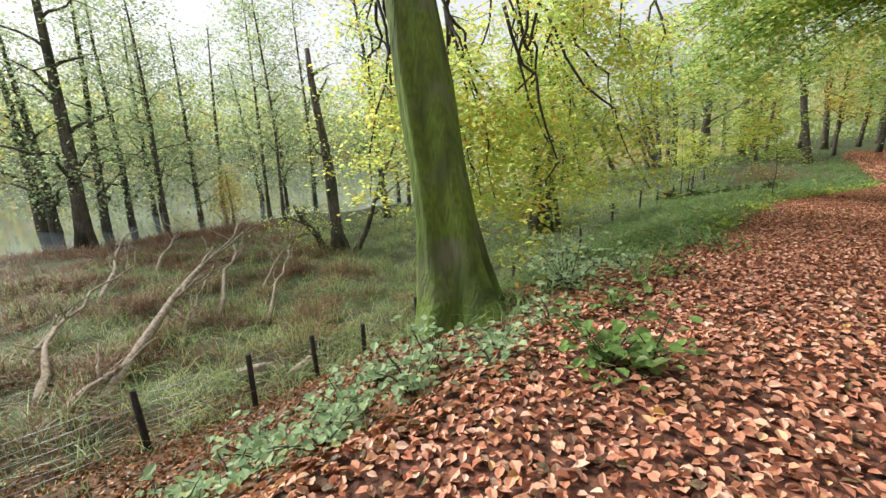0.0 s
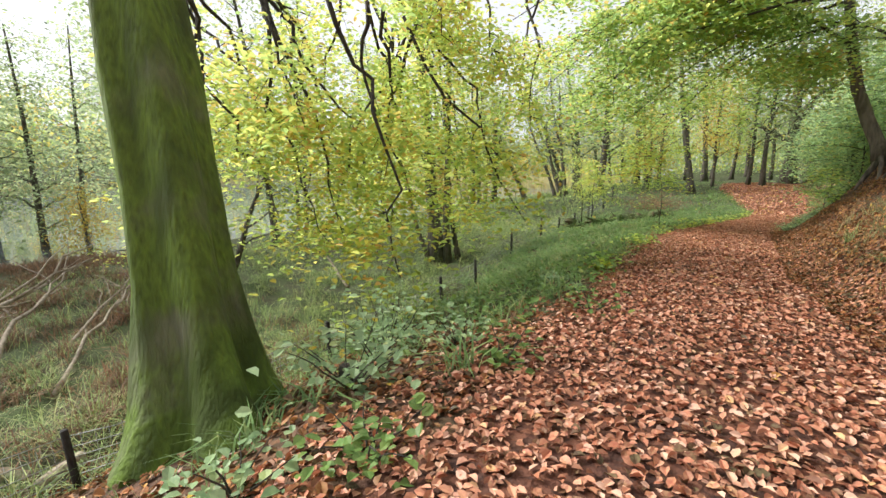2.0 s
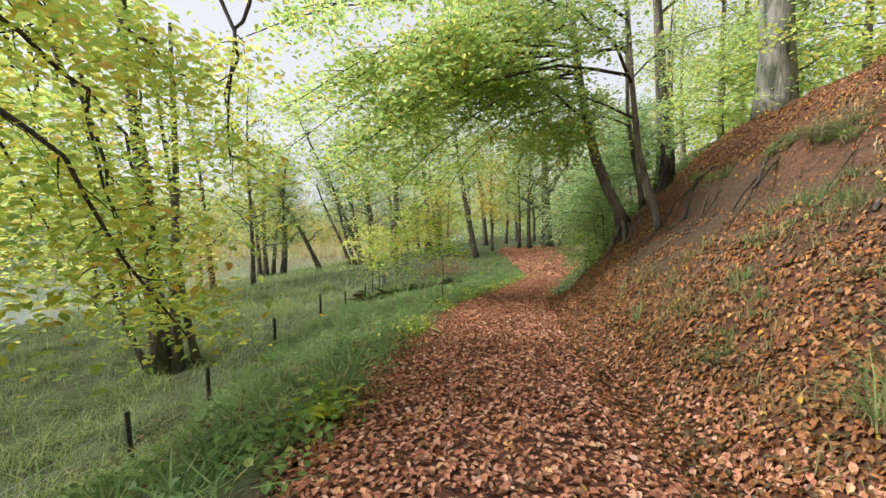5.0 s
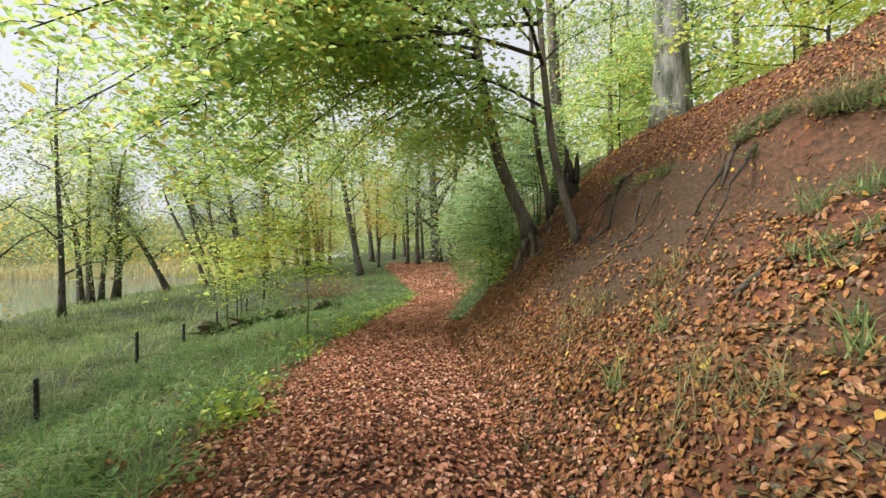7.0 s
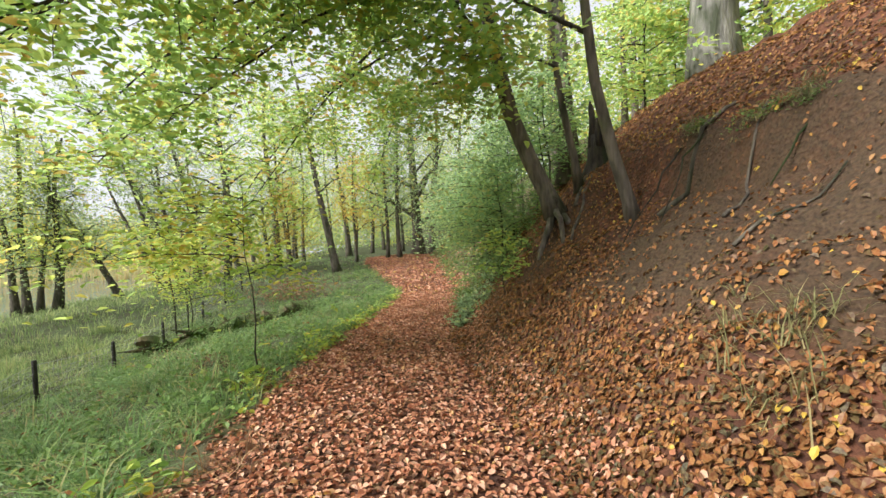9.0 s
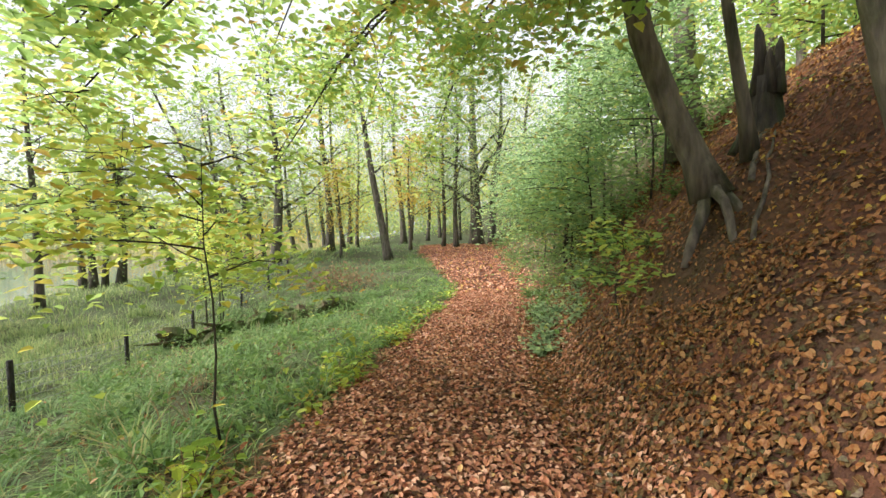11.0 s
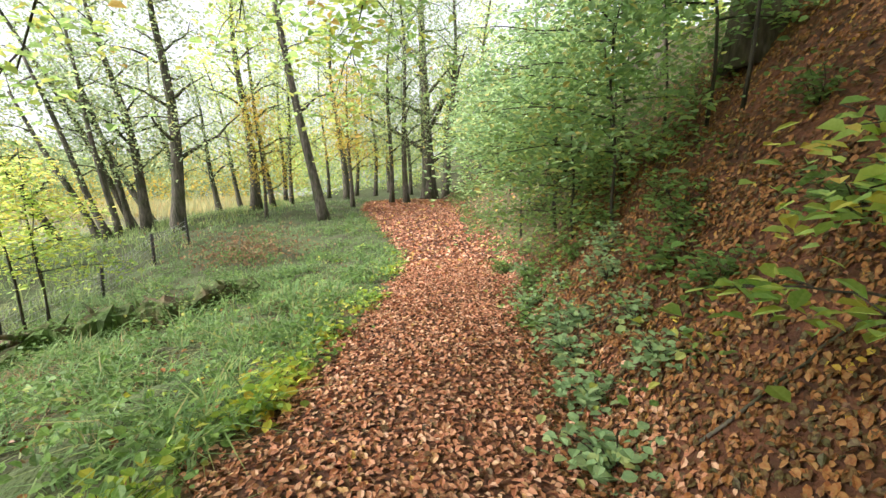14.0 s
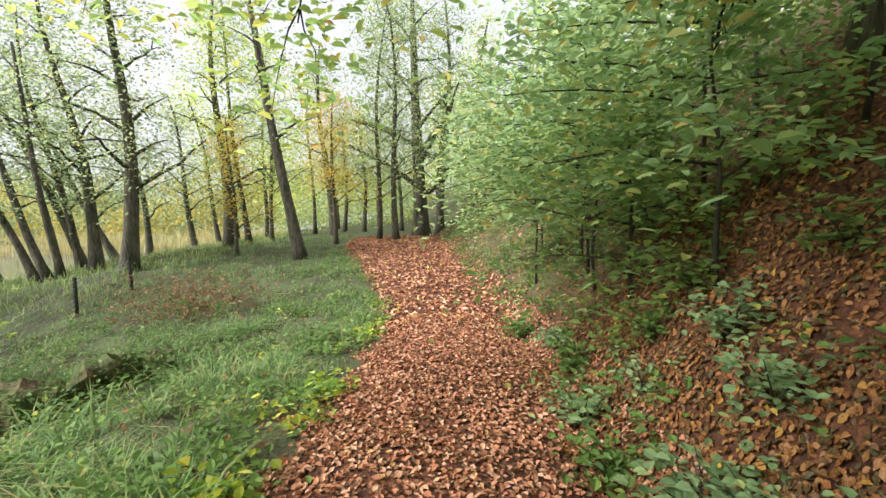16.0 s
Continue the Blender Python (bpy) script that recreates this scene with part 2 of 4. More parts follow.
def height(x, y):
    x, y = np.asarray(x, float), np.asarray(y, float)
    zp, xl, xr, xf = path_z(y), edge_left(y), edge_right(y), fence_x(y)
    d = np.maximum(x - xr, 0)
    steep = 1.0 - 0.25 * sstep((y - 34) / 14)
    bank = (0.9 + 0.2 * sstep((y - 17) / 8)) * steep * (np.sqrt(d * d + 0.09) - 0.3) * (1 - 0.25 * sstep((d - 5) / 14))
    cap = 5.7 + 0.05 * d + 2.0 * sstep((y - 26) / 10)
    bank = -0.5 * np.logaddexp(-bank / 0.5, -cap / 0.5)
    u, uf = np.maximum(xl - x, 0), xl - xf
    s = np.minimum(u / uf, 1)
    down = -fence_drop(y) * s ** (0.85 + 0.45 * sstep((y - 1.5) / 3))
    past = np.maximum(u - uf, 0)
    zf = zp - fence_drop(y)
    wide = 22 - 4 * sstep((y - 14) / 14)
    marsh = -(zf + 3.4) * sstep(past / 17) - 1.3 * sstep((past - wide) / 7)
    marsh = marsh - 0.35 * sstep((past - 13) / 6) * (0.5 + 0.5 * np.sin(x * 0.45 + 1.3 * np.sin(y * 0.33)) * np.sin(y * 0.5 + 0.7))
    far = np.maximum(-x - 150, 0)
    hills = 1.6 * sstep(far / 8) + 30 * sstep(far / 190)
    rough = 0.03 + 0.09 * sstep((d + u) / 1.5)
    lumps = 0.09 * sstep((d - 0.5) / 1.0) * (1 - sstep((d - 9) / 3)) * (np.sin(x * 5.3 + 2.1 * np.sin(y * 1.7)) * np.sin(y * 4.1 + 1.6 * np.sin(x * 2.3)) + 0.5 * np.sin(y * 9.1 + x * 6.7))
    scarp = 0.85 * (sstep((d - 3.3) / 0.3) - sstep((d - 1.0) / 4.6)) * sstep((y - 12) / 2) * (1 - sstep((y - 20) / 2)) * (0.8 + 0.3 * np.sin(y * 2.3) * np.sin(y * 0.9))
    knoll = 0.5 * np.exp(-((x - 3.7) ** 2 + (y - 21.4) ** 2) / 0.9)
    tussock = 0.11 * sstep((u - 0.3) / 0.8) * (1 - sstep((past - 14) / 6)) * np.sin(x * 3.1 + 1.7 * np.sin(y * 1.3)) * np.sin(y * 2.7 + 1.9 * np.sin(x * 1.1))
    hump = 0.10 * np.cos(np.clip((x - (xl + xr) / 2) / (xr - xl), -0.5, 0.5) * math.pi) - 0.10
    return zp + bank + down + marsh + hills + rough * wave(x, y) + lumps + hump + scarp + knoll + tussock


def ground_z(x, y):
    return float(height(x, y))


# ---- mesh helpers ----
def mesh_ob(name, verts, faces, material, parent=None, smooth=False):
    me = bpy.data.meshes.new(name)
    verts = np.asarray(verts, float)
    me.from_pydata(verts.tolist(), [], faces if isinstance(faces, list) else faces.tolist())
    me.materials.append(material)
    if smooth:
        me.polygons.foreach_set("use_smooth", [True] * len(me.polygons))
    me.update()
    ob = new(name, me)
    if parent is not None:
        ob.parent = parent
    return ob


class Builder:
    def __init__(self):
        self.v, self.f = [], []

    def tube(self, pts, radii, seg=8, lumps=0.0, rng=None, flare=None):
        pts = [Vector(p) for p in pts]
        start = len(self.v)
        side = Vector((1, 0, 0))
        for i, p in enumerate(pts):
            d = (pts[min(i + 1, len(pts) - 1)] - pts[max(i - 1, 0)]).normalized()
            side = (side - d * side.dot(d))
            if side.length < 1e-4:
                side = d.orthogonal()
            side.normalize()
            other = d.cross(side)
            for k in range(seg):
                a = 2 * math.pi * k / seg
                r = radii[i]
                if lumps:
                    r *= 1 + lumps * noise.noise(Vector((math.cos(a) * 1.3 + p.x, math.sin(a) * 1.3 + p.y, p.z * 0.8)))
                if flare:
                    r *= flare(a, i)
                self.v.append(tuple(p + (side * math.cos(a) + other * math.sin(a)) * r))
        for i in range(len(pts) - 1):
            for k in range(seg):
                a, b = start + i * seg + k, start + i * seg + (k + 1) % seg
                self.f.append((a, b, b + seg, a + seg))
        self.f.append(tuple(start + k for k in range(seg))[::-1])
        self.f.append(tuple(start + (len(pts) - 1) * seg + k for k in range(seg)))

    def ob(self, name, material, parent=None, smooth=True):
        return mesh_ob(name, self.v, self.f, material, parent, smooth)


def leaf_arrays(centres, size, rng, tilt=0.5, wide=0.6, fold=0.18, big=True, aim=None):
    """Vertices and faces of folded leaves at the centres; tilt: 0 lies flat."""
    n = len(centres)
    c = np.asarray(centres, float).reshape(n, 3)
    s = size * rng.uniform(0.65, 1.3, n)
    yaw = rng.uniform(0, 2 * np.pi, n)
    a, b = rng.normal(0, tilt, n), rng.normal(0, tilt, n)
    ax = np.stack([np.cos(yaw), np.sin(yaw), a], 1)
    ax /= np.linalg.norm(ax, axis=1)[:, None]
    sd = np.stack([-np.sin(yaw), np.cos(yaw), b], 1)
    sd -= ax * (sd * ax).sum(1)[:, None]
    sd /= np.linalg.norm(sd, axis=1)[:, None]
    up = np.cross(ax, sd)
    def at(u, v, w):
        return c + (ax * u + sd * v * wide + up * w) * s[:, None]
    f = fold * rng.uniform(0.3, 1.6, n)[:, None] * np.ones((1, 1))
    f = f[:, 0]
    def atf(u, v, k):
        return c + ax * (u * s)[:, None] + sd * (v * wide * s)[:, None] + up * (k * f * s)[:, None]
    idx = np.arange(n)[:, None]
    if big:
        v = np.stack([atf(-0.5, 0, 0), atf(-0.18, 0.46, 1), atf(0.2, 0.42, 1.1), atf(0.55, 0, 0.2), atf(0.2, -0.42, 1.1), atf(-0.18, -0.46, 1)], 1).reshape(-1, 3)
        faces = np.concatenate([idx * 6 + [[0, 3, 2, 1]], idx * 6 + [[0, 5, 4, 3]]])
    else:
        v = np.stack([atf(-0.5, 0, 0), atf(0, 0.5, 0.8), atf(0.5, 0, 0), atf(0, -0.5, 0.8)], 1).reshape(-1, 3)
        faces = idx * 4 + [[0, 3, 2, 1]]
    return v, faces


def leaves_ob(name, centres, size, rng, material, parent=None, **kw):
    v, f = leaf_arrays(centres, size, rng, **kw)
    return mesh_ob(name, v, f, material, parent)


def sprays(ends, rng, per, spread, flat=0.25):
    """Leaf centres in flat sprays round the ends."""
    ends = np.asarray(ends, float)
    k = len(ends)
    p = rng.normal(0, 1, (k, per, 3)) * [spread, spread, spread * flat]
    p[:, :, 2] -= 0.25 * np.hypot(p[:, :, 0], p[:, :, 1]) ** 2 / max(spread, 0.1)
    return (ends[:, None, :] + p).reshape(-1, 3)


def blades_ob(name, spots, tall, rng, material, per=9, spread=0.10, bend=0.6, thick=0.006, parent=None):
    """Tufts of curved blades, each of three tapering joints."""
    n = len(spots) * per
    base = np.repeat(np.asarray(spots, float), per, 0) + np.concatenate([rng.normal(0, spread, (n, 2)), np.full((n, 1), -0.02)], 1)
    clumps = 1 + 0.5 * np.sin(np.asarray(spots)[:, 0] * 2.1 + np.sin(np.asarray(spots)[:, 1] * 1.7)) * np.sin(np.asarray(spots)[:, 1] * 2.4)
    h = np.repeat(tall * clumps * rng.uniform(0.5, 1.2, len(spots)), per) * rng.uniform(0.5, 1.2, n)
    yaw = rng.uniform(0, 2 * np.pi, n)
    d = np.stack([np.cos(yaw), np.sin(yaw), np.zeros(n)], 1)
    s = np.stack([-np.sin(yaw), np.cos(yaw), np.zeros(n)], 1)
    lean = bend * rng.uniform(0.2, 1.3, n)
    up = np.array([0, 0, 1.0])
    def at(u, w):
        return base + d * (lean * h * u ** 2)[:, None] + up * (h * (u - 0.35 * lean * u ** 2))[:, None] + s * w
    v = np.stack([at(0, -thick), at(0, thick), at(0.55, -thick * 0.8), at(0.55, thick * 0.8), at(1, 0)], 1).reshape(-1, 3)
    i = np.arange(n) * 5
    quads = np.stack([i, i + 1, i + 3, i + 2], 1).tolist()
    tris = np.stack([i + 2, i + 3, i + 4], 1).tolist()
    return mesh_ob(name, v, quads + tris, material, parent)


def on_ground(xy, lift=0.0):
    xy = np.asarray(xy, float)
    return np.column_stack([xy, height(xy[:, 0], xy[:, 1]) + lift])


# ---- what grows where ----
def soft(x, y, k=0.7, seed=0.0):
    return np.sin(x * k * 1.9 + seed + np.sin(y * k * 1.3)) * np.sin(y * k * 1.6 - seed + np.sin(x * k * 1.1))


def litter_share(x, y):
    """How much of the floor fallen leaves cover."""
    xl, xr, xf = edge_left(y), edge_right(y), fence_x(y)
    ragged = 0.25 * soft(x, y, 2.3)
    on_path = sstep((x - xl + 0.25 + ragged) / 0.4)
    slope = (1 - sstep((x - xl) / 0.3)) * sstep((x - xf + 1.5) / 1.5)
    early = 1 - sstep((y - 4.5 + 0.35 * x) / 3.5)
    hollow = sstep((y - 5) / 2) * (1 - sstep((y - 14) / 3)) * (1 - sstep((x + 5.2) / 1.5)) * np.clip(0.5 + soft(x, y, 1.5, 0.6), 0, 1)
    left = slope * np.maximum(early * 0.75, hollow * 0.6)
    on_path = on_path * (1 - sstep((y - 52) / 5))
    wild = 0.75 * sstep((x - xr - 0.45) / 0.4) * sstep((y - 27) / 5)
    on_path = on_path * (1 - wild)
    bare = bare_share(x, y)
    return np.clip(np.maximum(on_path, left) * (1 - 0.88 * bare), 0, 1)


def bare_share(x, y):
    """Bare earth on the cut of the bank."""
    d = x - edge_right(y)
    cut = sstep((d - 1.2) / 0.5) * (1 - sstep((d - 3.65) / 0.2)) * sstep((y - 13.5) / 2.0) * (1 - sstep((y - 18.0) / 1.6))
    lower = 0.65 * sstep((d - 1.2) / 0.6) * (1 - sstep((d - 3.2) / 1.0)) * sstep((y - 7) / 2) * (1 - sstep((y - 14) / 2)) * (soft(x, y, 1.2, 0.5) > -0.1)
    under = 0.9 * np.exp(-(((x - 2.75) / 0.8) ** 2 + ((y - 20.9) / 0.7) ** 2))
    return np.clip(np.maximum(np.maximum(cut * (0.95 + 0.3 * soft(x, y, 1.7)), lower), under), 0, 1)


def green_share(x, y):
    d = x - edge_right(y)
    return np.where(d > 0, 0.25 + 0.5 * sstep((y - 26) / 6), 1.0)


# ---- ground ----
def axis(fine_from, fine_to, step, low, high):
    mid = np.arange(fine_from, fine_to + step / 2, step)
    grow = lambda a, b: a + (b - a) * np.linspace(0, 1, 46)[1:] ** 2.6
    return np.concatenate([grow(fine_from, low)[::-1], mid, grow(fine_to, high)])


gx, gy = axis(-13, 11, 0.16, -600, 500), axis(-3, 44, 0.2, -500, 700)
GX, GY = np.meshgrid(gx, gy)
GZ = height(GX, GY)
nx, ny = len(gx), len(gy)
cell = (np.arange(ny - 1)[:, None] * nx + np.arange(nx - 1)[None, :]).reshape(-1, 1)
ground = mesh_ob("ground", np.column_stack([GX.ravel(), GY.ravel(), GZ.ravel()]), cell + [[0, 1, nx + 1, nx]], M_GROUND, smooth=True)
layer = ground.data.color_attributes.new("zone", 'FLOAT_COLOR', 'POINT')
zone = np.column_stack([litter_share(GX, GY).ravel(), green_share(GX, GY).ravel() * (1 - bare_share(GX, GY).ravel()), np.zeros(nx * ny), np.ones(nx * ny)])
layer.data.foreach_set("color", zone.astype(np.float32).ravel())
tagged(ground, "woodland floor of rust leaf litter, earth and grass", "ground", kind="structure")

bm = bmesh.new()
bmesh.ops.create_grid(bm, x_segments=8, y_segments=40, size=0.5, matrix=Matrix.Translation((-89, 60, -3.78)) @ Matrix.Diagonal((134, 620, 1, 1)))
me = bpy.data.meshes.new("lake")
bm.to_mesh(me)
bm.free()
me.materials.append(M_WATER)
lake = tagged(new("lake", me), "pale still lake water behind the trees", "water", kind="structure")


# ---- trees ----
def bent_line(start, end, rng, wobble=0.1, sag=0.0, n=7):
    a, b = np.array(start, float), np.array(end, float)
    length = np.linalg.norm(b - a)
    pts = []
    off = np.zeros(3)
    for i in range(n):
        u = i / (n - 1)
        if 0 < i:
            off = off * 0.75 + rng.normal(0, wobble * length / n, 3)
        p = a + (b - a) * u + off * math.sin(math.pi * min(u * 1.1, 1)) + np.array([0, 0, sag * length * math.sin(math.pi * u)])
        pts.append(p)
    return pts


def branch_part(root, start, end, r, rng, bark, wobble=0.14, sag=0.1, twigs=6, twig_len=0.9, droop=0.3, n=8, name="branch", seg=6):
    """One limb with its twigs as a mesh under the tree. Returns points along it where leaves grow."""
    b = Builder()
    pts = bent_line(start, end, rng, wobble, sag, n)
    b.tube(pts, [r * (1 - 0.85 * i / (n - 1)) + 0.004 for i in range(n)], seg)
    limb = b.ob(name, bark, root)
    spots = []
    along = np.array(end, float) - np.array(start, float)
    along /= np.linalg.norm(along)
    for k in range(twigs):
        u = rng.uniform(0.25, 1.0)
        i = min(int(u * (n - 1)), n - 2)
        p = pts[i] + (pts[i + 1] - pts[i]) * (u * (n - 1) - i)
        d = along * rng.uniform(0.3, 1) + rng.normal(0, 0.7, 3) * [1, 1, 0.4] + [0, 0, -droop]
        d /= np.linalg.norm(d)
        q = p + d * twig_len * rng.uniform(0.5, 1.3)
        tp = bent_line(p, q, rng, 0.2, 0.08, 5)
        b = Builder()
        b.tube(tp, [max(r * 0.3 * (1 - 0.8 * j / 4), 0.004) for j in range(5)], 4)
        b.ob("twig", bark, limb)
        spots += [tp[2], tp[3], tp[4]]
    spots += pts[n // 2:]
    return spots


def tree(kind, x, y, r, h, rng, bark, leaf, lean=(0, 0), crown_from=0.45, limbs=9, per=26, size=0.13, spread=0.7, reach=0.22,
         label="", group="", bend=0.25, seg=9, sep=False, flare=1.5, flat=0.5, stop=None):
    z = ground_z(x, y)
    root = new(kind)
    root.location = (x, y, z)
    n = 10
    pts, rad = [], []
    ph = rng.uniform(0, 6)
    for i in range(n):
        u = (i / (n - 1)) ** 1.25
        w = bend * math.sin(u * 5 + ph) * u * 1.2
        pts.append((lean[0] * h * u + w * 0.7, lean[1] * h * u + w * 0.5 * math.cos(ph), -0.35 + (h + 0.35) * u))
        rad.append(r * (1 - 0.8 * u) * (flare if i == 0 else (1 + (flare - 1) * 0.35 if i == 1 else 1)))
    t = Builder()
    t.tube(pts, rad, seg, 0.12)
    t.ob("trunk", bark, root)
    spots = []
    for k in range(limbs):
        u = crown_from + (0.97 - crown_from) * (k + rng.uniform(0, 0.9)) / limbs
        uu = u ** (1 / 1.25) * (n - 1)
        i = min(int(uu), n - 2)
        p = np.array(pts[i]) + (np.array(pts[i + 1]) - np.array(pts[i])) * (uu - i)
        yaw = k * 2.4 + rng.uniform(-0.5, 0.5)
        length = h * reach * (1.25 - u) * rng.uniform(0.7, 1.3)
        e = p + np.array([math.cos(yaw), math.sin(yaw), rng.uniform(0.2, 0.8)]) * length
        q = bent_line(p, e, rng, 0.2, 0.05, 6)
        rr = max(r * (1 - 0.8 * u) * 0.45, 0.012)
        joined = Builder()
        joined.tube(q, [rr * (1 - 0.8 * j / 5) for j in range(6)], 5)
        spots += q[2:]
        for _ in range(2):
            j = rng.integers(2, 5)
            e2 = q[j] + rng.normal(0, 1, 3) * [1, 1, 0.5] * length * 0.3
            joined.tube([q[j], (q[j] + e2) / 2 + rng.normal(0, 0.05, 3), e2], [rr * 0.4, rr * 0.25, 0.006], 4)
            spots += [e2, (q[j] + e2) / 2]
        joined.ob("branch", bark, root)
    spots.append(np.array(pts[-1]))
    if leaf is not None and per:
        leaves_ob("crown", sprays(spots, rng, per, spread, flat), size, rng, leaf, root, big=False, tilt=0.6)
    tagged(root, label, "tree", group)
    return root


# the mossy beech beside the path
rng = np.random.default_rng(3)
bx, by = -3.66, 4.33
bz = ground_z(bx, by)
beech = new("beech_tree")
beech.location = (bx, by, bz)
t = Builder()
hs = [-0.4, 0.0, 0.15, 0.4, 0.8, 1.4, 2.2, 3.2, 4.5, 6.0, 8.0, 11.0]
rs = [0.76, 0.70, 0.62, 0.53, 0.46, 0.41, 0.385, 0.37, 0.35, 0.33, 0.28, 0.2]


def root_flare(a, i):
    k = max(0, 1 - i / 9)
    return 1 + k * (0.24 * math.cos(3 * a + 0.4) + 0.20 * math.cos(5 * a + 1.7) + 0.07 * math.cos(9 * a)) + 0.03 * math.cos(6 * a + 0.3 * i) + 0.03 * math.cos(11 * a - 0.4 * i) + 0.045 * math.cos(4 * a + 0.25 * i)


t.tube([(-0.30 * h + 0.008 * h * h, 0.065 * h, h) for h in hs], rs, 56, 0.14, flare=root_flare)
t.ob("trunk", M_MOSSBARK, beech)
spots = []
for sx, sy, sz, ex, ey, ez, rr in ((-1.0, 0.5, 5.2, -5.4, 5.6, 5.0, 0.075), (-1.0, 0.6, 6.0, -4.2, 9.0, 5.4, 0.08), (-0.9, 0.5, 4.6, -2.2, 6.4, 5.2, 0.06),
                                   (-1.1, 0.6, 6.6, -6.2, 10.5, 6.0, 0.08), (-1.2, 0.6, 7.0, -1.0, 9.5, 6.6, 0.07), (-1.0, 0.4, 5.6, -7.0, 3.6, 5.6, 0.07)):
    spots += branch_part(beech, (sx, sy, sz), (ex, ey, ez), rr, rng, M_TWIG, 0.22, 0.06, 5, 1.0, 0.4, 10)
    for _ in range(6):
        u = rng.uniform(0.35, 1.0)
        p = np.array([sx + (ex - sx) * u, sy + (ey - sy) * u, sz + (ez - sz) * u])
        q = p + [rng.normal(0, 0.9), rng.uniform(-0.4, 1.6), -rng.uniform(1.8, 4.4)]
        spots += branch_part(beech, p, q, 0.035, rng, M_TWIG, 0.35, 0.0, 7, 0.8, 0.25, 10, "drooping_branch")
leaves_ob("crown", sprays(spots, rng, 26, 0.40, 0.2), 0.12, rng, M_BYELLOW, beech, tilt=0.35, wide=0.62)
tagged(beech, "old beech with green mossy trunk and drooping yellowing boughs", "tree")

# the woods round the lake: x, y, lean x, lean y, radius
CARR = [
    (-41.2, 0.6, -0.02, 0.0, 0.42), (-39.5, 1.2, -0.06, 0.0, 0.38), (-31.3, 2.1, 0.03, 0.04, 0.40), (-36.7, 3.6, 0.05, 0.06, 0.30), (-37.3, 5.2, 0.02, 0.02, 0.26),
    (-41.7, 7.5, 0.02, 0.02, 0.22), (-42.4, 8.1, 0.03, 0.03, 0.2), (-36.0, 9.4, 0.01, 0.01, 0.22), (-44, 13.4, 0.06, 0.06, 0.22), (-43.3, 17.2, -0.07, -0.07, 0.26),
    (-36.4, 16.5, -0.01, -0.01, 0.18), (-35.5, 18.7, 0.01, 0.01, 0.2), (-22.8, 17.3, -0.06, -0.06, 0.2), (-28, 30, -0.03, -0.03, 0.24), (-29, 33, -0.04, -0.05, 0.22),
    (-24, 36, -0.06, -0.06, 0.2), (-22, 38, 0.01, 0.01, 0.2), (-30, 6, 0.02, 0.01, 0.14), (-27, 12, -0.03, 0.02, 0.12), (-33, 13.5, 0.03, 0.0, 0.15), (-25, 21, 0.02, 0.02, 0.13), (-30, 24, -0.02, 0.0, 0.16),
]
EDGE = [
    (-22.0, 50.3, -0.55, 0.06, 0.28), (-16.6, 49.0, -0.42, 0.04, 0.22), (-16.5, 48.3, -0.16, 0.02, 0.2), (-20.9, 63.6, -0.06, 0.01, 0.3), (-11.9, 44.3, 0.05, -0.01, 0.36),
    (-18.4, 66.9, -0.12, 0.01, 0.3), (-10.5, 53.2, -0.01, 0.0, 0.37), (-9.6, 54.4, -0.08, 0.0, 0.2), (-16.4, 72.4, -0.03, 0.0, 0.3), (-5.0, 64.0, -0.05, 0.0, 0.34),
    (0.6, 51.1, -0.01, 0.0, 0.22), (-0.5, 51.5, 0.04, 0.0, 0.18), (-14.3, 77.5, 0.06, 0.0, 0.22), (-5.0, 74.2, 0.06, 0.0, 0.26), (-14.6, 46.5, -0.08, 0.01, 0.3),
    (-9.3, 59.1, 0.01, 0.0, 0.18), (-17.6, 70.8, -0.14, 0.01, 0.26), (4.2, 57.0, 0.06, 0.0, 0.34), (-20.1, 58.1, -0.5, 0.05, 0.3), (-2.5, 70, 0.03, 0, 0.25), (1.5, 68, -0.02, 0, 0.22), (-8, 72, 0, 0, 0.2), (5, 64, 0.02, 0, 0.25), (-11.5, 66, 0.02, 0, 0.2), (8, 60, 0.05, 0, 0.3), (-1, 80, 0, 0, 0.3), (-7, 85, 0, 0, 0.3),
]
QUAD = [(-27.6, 47.4, -0.10, 0.01, 0.26), (-27.0, 47.6, 0.0, 0.0, 0.28), (-26.4, 47.9, 0.10, 0.0, 0.22), (-25.6, 48.4, 0.10, -0.01, 0.34)]
rng = np.random.default_rng(8)
for x, y, lx, ly, r in CARR:
    tree("alder_tree", x, y, r, rng.uniform(14, 19), rng, M_BARK, M_ALDER, (lx, ly), 0.16, 15, 22, 0.23, 0.9, 0.17,
         "slender dark alder standing in wet ground", "alders along the lake", 0.35)
for x, y, lx, ly, r in EDGE + QUAD:
    tree("alder_tree", x, y, r, rng.uniform(13, 18), rng, M_BARK, M_BYELLOW if rng.random() < 0.25 else M_ALDER, (lx, ly), 0.24, 16, 32, 0.19, 0.85, 0.2,
         "dark-trunked alder with thin crown near the shore", "alders along the lake", 0.65)

